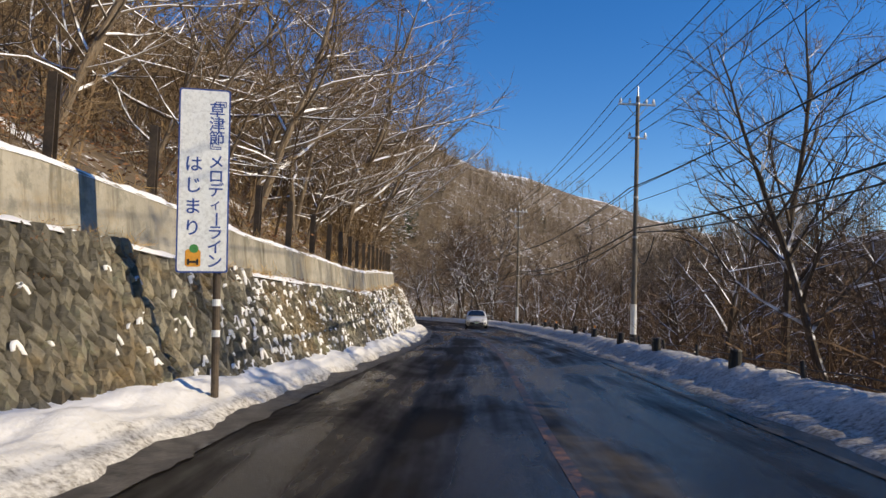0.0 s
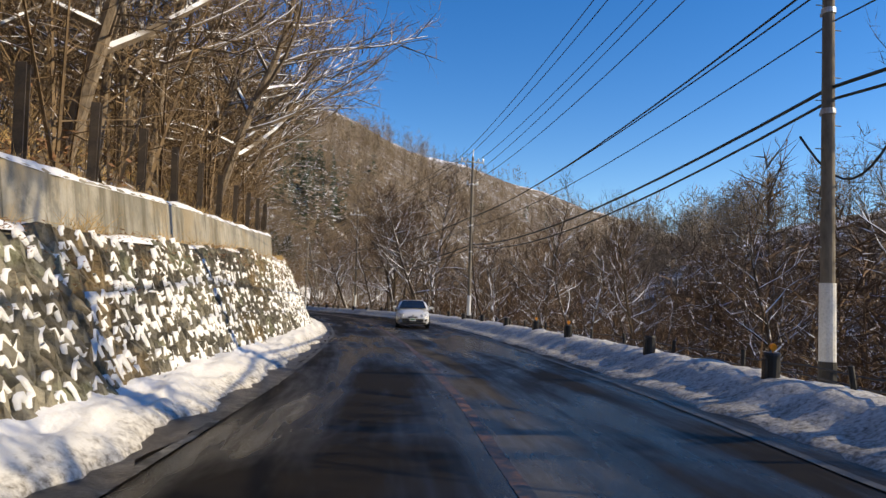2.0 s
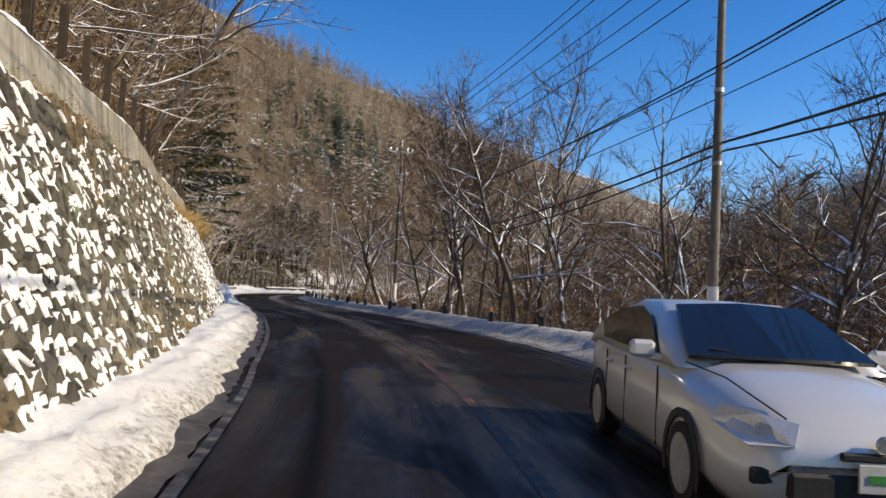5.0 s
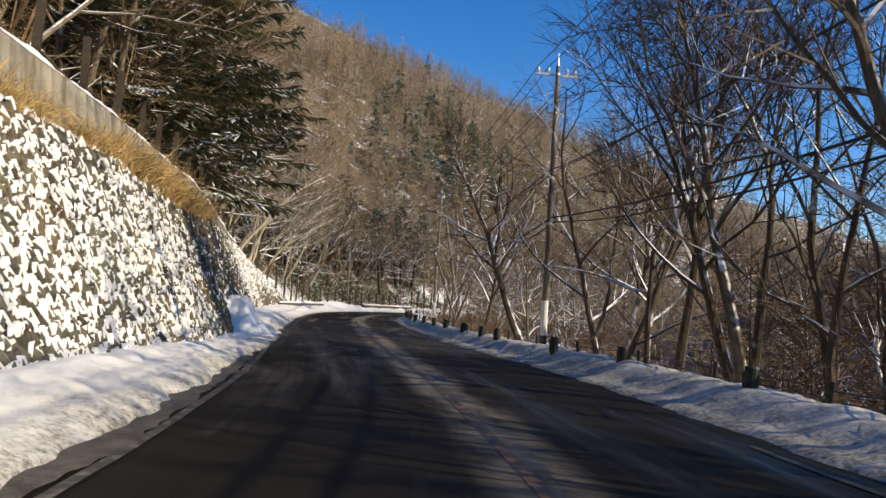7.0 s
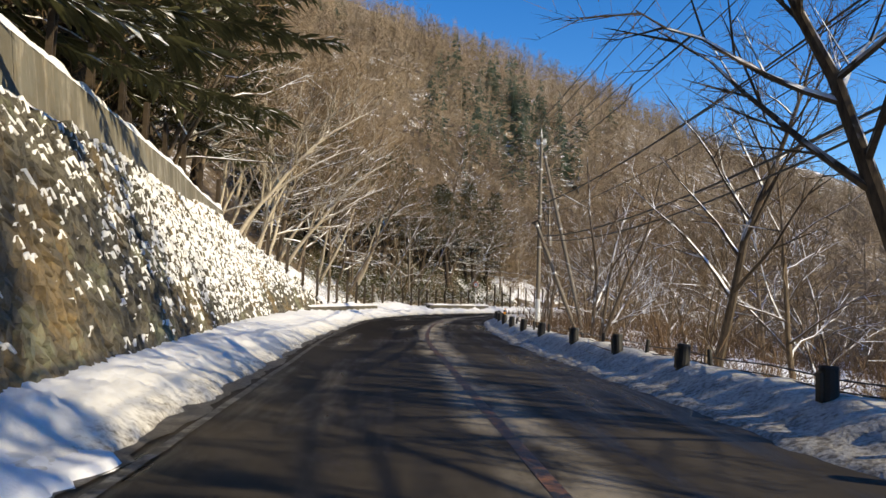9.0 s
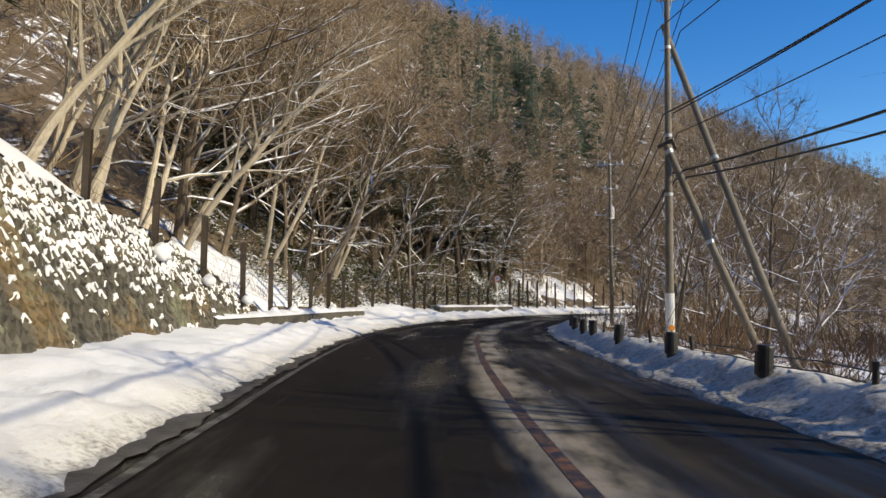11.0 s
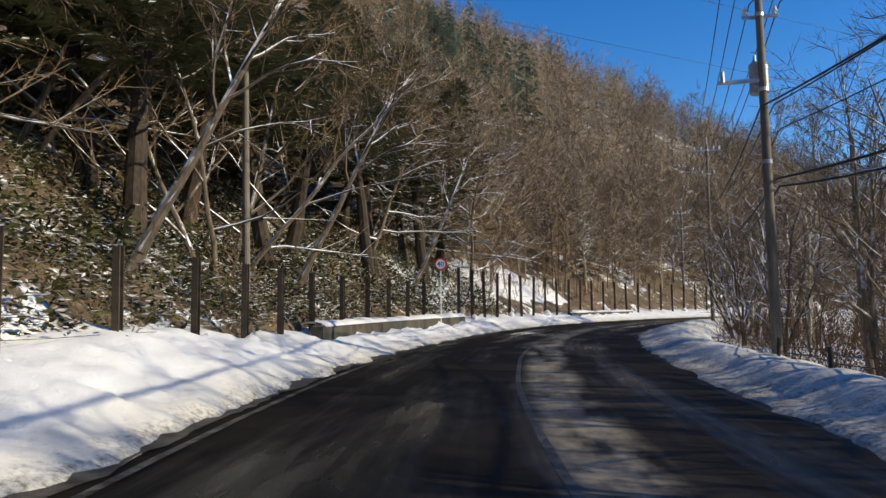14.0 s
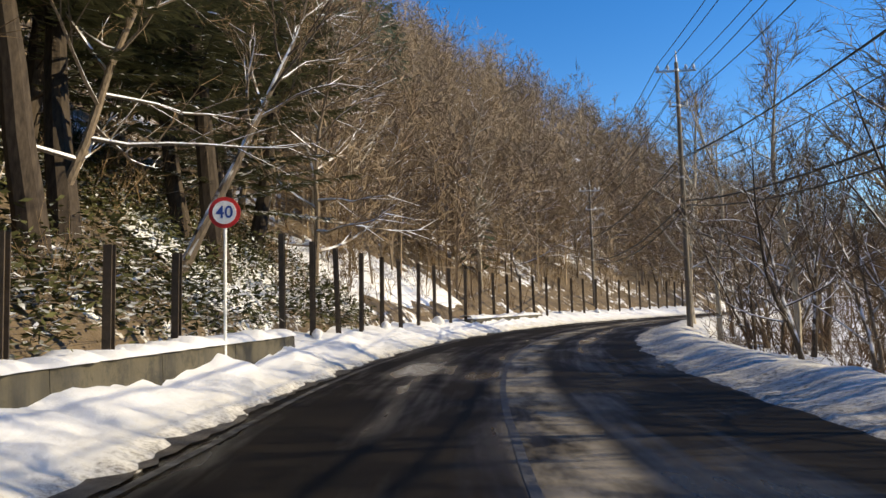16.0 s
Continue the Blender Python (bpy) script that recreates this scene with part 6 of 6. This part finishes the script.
# snow lying under the trees behind the fence
s = np.arange(136, 153, 0.5)
w = np.linspace(0, 1, 14)
f0 = FENCE_L(s) - 0.45
f1 = f0 - 3.2 - 1.6 * wobble(s, 0 * s, 9.0, 81) - 0.8 * wobble(s, 0 * s, 3.0, 82)
offs = f0[:, None] * (1 - w) + f1[:, None] * w
pp = at_line(np.repeat(s[:, None], 14, 1), offs)
zs = land(np.repeat(s[:, None], 14, 1), offs) + 0.1 + 0.12 * lumps(pp[..., 0], pp[..., 1], 83)
zs[:, -1] -= 0.5
zs[:, 0] -= 0.3
tagged(new("snow_slope", strip("snow_slope", s, offs, zs, FRESH)), "uneven snow lying behind the steel fence under the trees", "snow", kind="structure")

# a bright patch of snow on the slope at the bend
s = np.arange(184, 208, 0.5)
w = np.linspace(0, 1, 12)
f0 = FENCE_L(s) - 1.2 - 0.7 * wobble(s, 0 * s, 4.0, 91)
f1 = f0 - 4.0 - 1.8 * wobble(s, 0 * s, 6.0, 92) - 0.8 * wobble(s, 0 * s, 2.0, 93)
offs = f0[:, None] * (1 - w) + f1[:, None] * w
pp = at_line(np.repeat(s[:, None], 12, 1), offs)
zs = land(np.repeat(s[:, None], 12, 1), offs) + 0.07 + 0.16 * lumps(pp[..., 0], pp[..., 1], 94)
zs[:, -1] -= 0.4
zs[:, 0] -= 0.3
tagged(new("snow_slope", strip("snow_slope", s, offs, zs, FRESH)), "ragged patch of sunlit snow on the slope at the bend", "snow", kind="structure")

# ---------------------------------------------------------------- woods beyond, brush and grasses
def far_template(seed, height):
    rr = np.random.RandomState(seed)
    w = Wood()
    top = np.array([rr.normal(0, 0.5), rr.normal(0, 0.5), height])
    w.sliver(np.array([0, 0, -0.8]), top, 0.085)
    for k in range(34):
        t = rr.uniform(0.15, 0.97)
        p = top * t
        az, el = rr.uniform(0, 6.28), radians(rr.uniform(0, 62))
        ln = height * (0.13 + 0.27 * (1 - t)) * rr.uniform(0.6, 1.25)
        d = np.array([math.cos(az) * math.cos(el), math.sin(az) * math.cos(el), math.sin(el)])
        w.blade(p, p + d * ln, 0.045)
        for j in range(3):
            q = p + d * ln * rr.uniform(0.25, 0.85)
            w.blade(q, q + unit(d + rr.normal(0, 0.75, 3)) * ln * rr.uniform(0.35, 0.65), 0.034)
    return np.array(w.v), np.array(w.f)


def far_fir(seed, height):
    rr = np.random.RandomState(seed)
    w = Wood()
    w.sliver(np.array([0, 0, -0.8]), np.array([0, 0, height]), 0.15)
    for k in range(70):
        t = rr.uniform(0.12, 0.98)
        az = rr.uniform(0, 6.28)
        ln = (height * 0.24 * (1 - t) + 0.4) * rr.uniform(0.7, 1.2)
        p = np.array([0, 0, height * t])
        d = np.array([math.cos(az), math.sin(az), -0.25])
        side = np.array([-math.sin(az), math.cos(az), 0]) * ln * 0.28
        base = len(w.v)
        w.v.extend([p.tolist(), (p + d * ln * 0.6 + side).tolist(), (p + d * ln).tolist(), (p + d * ln * 0.6 - side).tolist()])
        w.f.extend([(base, base + 1, base + 2), (base, base + 2, base + 3)])
    return np.array(w.v), np.array(w.f)


def scatter(name, label, category, templates, places, mat, seed, flat=0.0):
    """places: rows of x, y, z, size. One object of many small plants."""
    rr = np.random.RandomState(seed)
    vs, fs, base = [], [], 0
    for x, y, z, size in places:
        v, f = templates[rr.randint(len(templates))]
        a = rr.uniform(0, 6.28)
        c, sn = math.cos(a) * size, math.sin(a) * size
        vs.append(np.stack([v[:, 0] * c - v[:, 1] * sn + x, v[:, 0] * sn + v[:, 1] * c + y, v[:, 2] * size * rr.uniform(0.85, 1.2) + z], 1))
        fs.append(f + base)
        base += len(v)
    v, f = np.vstack(vs), np.vstack(fs)
    return tagged(new(name, mesh_of(name, v, f, (mat,))), label, category, kind="stuff")


def places(n, s0, s1, o0, o1, lo, hi, seed, keep=None):
    rr = np.random.RandomState(seed)
    s, off = rr.uniform(s0, s1, n), rr.uniform(o0, o1, n)
    p = at_line(s, off, 0, True)
    z = land(s, off)
    out = np.c_[p[:, :2], z - 0.1, rr.uniform(lo, hi, n)]
    if keep is not None:
        out = out[keep(s, off, out)]
    return out


fars = [far_template(200 + k, h) for k, h in enumerate((11, 12, 10, 13, 9, 12))]
firs_far = [far_fir(300 + k, h) for k, h in enumerate((12, 14, 11))]
fir_zone = lambda x, y, z: np.exp(-(((x + 13) / 12) ** 2 + ((y - 262) / 20) ** 2)) 
pl = np.vstack([places(1300, -40, 250, -75, -22, 0.8, 1.15, 1), places(2000, 150, 420, -150, -30, 0.75, 1.15, 2), places(900, 245, 420, -30, 60, 0.75, 1.1, 3), places(500, -30, 230, -200, -75, 0.8, 1.2, 4),
                places(420, 196, 275, -24, -6.5, 0.55, 0.95, 8, lambda s, off, o: off < FENCE_L(s) - 1.2)])
rr = np.random.RandomState(9)
is_fir = rr.rand(len(pl)) < 0.75 * fir_zone(pl[:, 0], pl[:, 1], pl[:, 2]) + 0.012
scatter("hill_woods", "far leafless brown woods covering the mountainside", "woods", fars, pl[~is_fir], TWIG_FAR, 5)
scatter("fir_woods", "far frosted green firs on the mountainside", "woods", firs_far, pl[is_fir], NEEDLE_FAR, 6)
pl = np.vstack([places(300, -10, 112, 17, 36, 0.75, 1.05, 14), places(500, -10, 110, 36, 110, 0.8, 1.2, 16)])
scatter("valley_woods", "leafless dark woods on the shaded valley side", "woods", fars, pl, TWIG_SHADED, 8)
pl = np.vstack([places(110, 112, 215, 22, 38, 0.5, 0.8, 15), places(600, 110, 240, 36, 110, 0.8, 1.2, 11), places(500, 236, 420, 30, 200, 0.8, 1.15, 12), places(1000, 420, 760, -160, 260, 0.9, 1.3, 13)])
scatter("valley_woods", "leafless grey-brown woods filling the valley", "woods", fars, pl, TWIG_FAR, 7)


def brush_template(seed, height, n, spread, rad):
    rr = np.random.RandomState(seed)
    w = Wood()
    for k in range(n):
        p = np.array([*rr.normal(0, spread * 0.35, 2), -0.15])
        q = p + np.array([*rr.normal(0, spread, 2), height * rr.uniform(0.5, 1.1)])
        w.blade(p, q, rad * 1.2)
        m = p + (q - p) * rr.uniform(0.4, 0.8)
        w.blade(m, m + (q - p) * 0.4 + rr.normal(0, 0.25, 3), rad)
    return np.array(w.v), np.array(w.f)


def thicket_template(seed, height):
    """A young tree or tall shrub, all stems and fine twigs."""
    rr = np.random.RandomState(seed)
    w = Wood()
    for _ in range(rr.randint(1, 4)):
        foot = np.array([*rr.normal(0, 0.2, 2), -0.5])
        top = foot + np.array([*rr.normal(0, 0.16, 2) * height, height * rr.uniform(0.75, 1.05)])
        w.sliver(foot, top, 0.045)
        for k in range(15):
            t = rr.uniform(0.2, 0.98)
            p = foot + (top - foot) * t
            az, el = rr.uniform(0, 6.28), radians(rr.uniform(-5, 60))
            ln = height * (0.12 + 0.3 * (1 - t)) * rr.uniform(0.5, 1.2)
            d = np.array([math.cos(az) * math.cos(el), math.sin(az) * math.cos(el), math.sin(el)])
            w.blade(p, p + d * ln, 0.018)
            for j in range(5):
                q = p + d * ln * rr.uniform(0.2, 0.95)
                w.blade(q, q + unit(d + rr.normal(0, 0.7, 3)) * ln * rr.uniform(0.25, 0.6), 0.012)
    return np.array(w.v), np.array(w.f)


thickets = [thicket_template(500 + k, 6.0) for k in range(7)]
above = lambda s, off, o: (off < face_off(s, PARAPET_Z(s)) - 1.2)
scatter("thicket", "dense brown leafless thicket above the retaining wall", "thicket", thickets, np.vstack([places(520, 22, 128, -22, -4, 0.6, 1.5, 61, above), places(150, 40, 84, -9, -3, 0.5, 1.1, 62, above), places(60, -10, 22, -22, -6, 0.6, 1.2, 63, above)]), TWIG, 64)
below = lambda s, off, o: (off > CREST_R(s) + 2.2)
scatter("thicket", "dense brown leafless thicket on the valley side", "thicket", thickets, np.vstack([places(420, 8, 110, 8, 34, 0.45, 1.0, 65, lambda s, off, o: (off > CREST_R(s) + np.where((s > 92) & (s < 112), 8.0, 2.2))), places(60, 82, 96, 9, 24, 0.6, 1.1, 66, below)]), TWIG_SHADED, 67)
scatter("thicket", "brown leafless thicket beside the upper bend", "thicket", thickets, np.vstack([places(90, 112, 172, 9, 30, 0.4, 0.8, 68, below), places(130, 172, 250, 10, 34, 0.5, 1.15, 69, below), places(200, 196, 262, -26, -7, 0.6, 1.3, 70, lambda s, off, o: off < FENCE_L(s) - 1.5), places(110, 183, 250, -14, -6, 0.3, 0.6, 72, lambda s, off, o: off < FENCE_L(s) - 0.8)]), TWIG, 71)
brush = [brush_template(400 + k, 1.7, 16, 0.5, 0.011) for k in range(5)]
near_l = lambda s, off, o: (off < np.where(s < 132, face_off(s, PARAPET_Z(s)) - 1.0, FENCE_L(s) - 0.6))
near_r = lambda s, off, o: (off > CREST_R(s) + 1.2)
scatter("brush", "dry brown brushwood under the hillside trees", "brush", brush, places(1500, -12, 215, -26, -4, 0.5, 1.25, 21, near_l), TWIG, 23)
scatter("brush", "dark brown brushwood on the valley side", "brush", brush, places(2300, 5, 215, 5.5, 38, 0.6, 1.5, 22, near_r), TWIG_SHADED, 24)
grass = [brush_template(420 + k, 0.75, 26, 0.32, 0.010) for k in range(4)]
rr = np.random.RandomState(31)
hs = np.r_[rr.uniform(92, 103.5, 300), rr.uniform(82, 94, 100)]
hu = rr.rand(400)
hz = STONE_Z(hs) + hu * (PARAPET_Z(hs) - STONE_Z(hs)) * 0.12
ho = face_off(hs, STONE_Z(hs)) + 0.1 - hu * 0.42
tuft_s = rr.uniform(-8, 96, 360)
tuft_top = rr.rand(360) < 0.45
tuft_z = np.where(tuft_top, PARAPET_Z(tuft_s), STONE_Z(tuft_s))
tuft_off = np.where(tuft_top, face_off(tuft_s, STONE_Z(tuft_s)) - 0.5 - 0.12 * (PARAPET_Z(tuft_s) - STONE_Z(tuft_s) + 0.25) - 0.3 * rr.rand(360), face_off(tuft_s, STONE_Z(tuft_s)) - 0.1)
tufts = np.c_[at_line(tuft_s, tuft_off)[:, :2], tuft_z - 0.05, rr.uniform(0.12, 0.45, 360)]
head = np.c_[at_line(hs, ho)[:, :2], hz - 0.1, rr.uniform(0.45, 1.1, 400) * np.interp(hs, [82, 92, 101, 104], [0.45, 1, 1, 0.4])]
pl = np.vstack([head, tufts, places(140, 20, 60, -9, -4, 0.4, 0.9, 32, lambda s, off, o: (off < face_off(s, PARAPET_Z(s)) - 1.0)), places(200, 20, 180, 6, 11, 0.4, 0.8, 33, near_r)])
scatter("dry_grass", "straw-coloured dry grass over the head of the wall", "grass", grass, pl, STRAW, 34)


def leaf_template(seed, n, size, height):
    rr = np.random.RandomState(seed)
    v, f = [], []
    for k in range(n):
        p = np.array([*rr.normal(0, 0.35, 2), rr.uniform(0.02, height)])
        d = unit(np.array([*rr.normal(0, 1, 2), rr.uniform(-0.5, 0.4)])) * size * rr.uniform(0.7, 1.3)
        a = unit(np.cross(d, [0, 0, 1.0]) + rr.normal(0, 0.2, 3)) * size * 0.2
        b = len(v)
        v.extend([p.tolist(), (p + d * 0.45 + a).tolist(), (p + d).tolist(), (p + d * 0.45 - a).tolist()])
        f.extend([(b, b + 1, b + 2), (b, b + 2, b + 3)])
    return np.array(v), np.array(f)


# bamboo grass behind the fence, dead leaves on the slopes
sasa = [leaf_template(440 + k, 34, 0.26, 0.95) for k in range(4)]
pl = places(1700, 146, 194, -13.5, -5, 0.5, 0.9, 41, lambda s, off, o: (off < FENCE_L(s) - 0.5))
pl = np.vstack([pl, places(900, 152, 194, -10.5, -5, 0.5, 0.95, 44, lambda s, off, o: (off < FENCE_L(s) - 0.5)), places(26, 29.5, 35, 8.6, 11.5, 0.7, 1.2, 43)])
scatter("bamboo_grass", "snow-dusted olive bamboo grass behind the fence", "bamboo grass", sasa, pl, SASA, 42)
litter = [leaf_template(460 + k, 40, 0.11, 0.25) for k in range(3)]
pl = np.vstack([places(420, -10, 40, -13, -5, 0.8, 1.6, 51, near_l), places(500, 20, 190, 6, 20, 0.8, 1.6, 52, near_r)])
rr = np.random.RandomState(57)
ws = rr.uniform(4, 100, 620)
wl = 1 - 0.42 * rr.rand(620) ** 1.4
wz = STONE_Z(ws) * wl
wall_moss = np.c_[at_line(ws, face_off(ws, wz))[:, :2], wz, rr.uniform(0.22, 0.5, 620)]
scatter("dead_creeper", "brown dead creeper and moss over the head of the wall", "creeper", litter, wall_moss, LEAFBROWN, 58)
scatter("dead_leaves", "reddish brown dead leaves and bracken on the slope", "dead leaves", litter, pl, LEAFBROWN, 53)
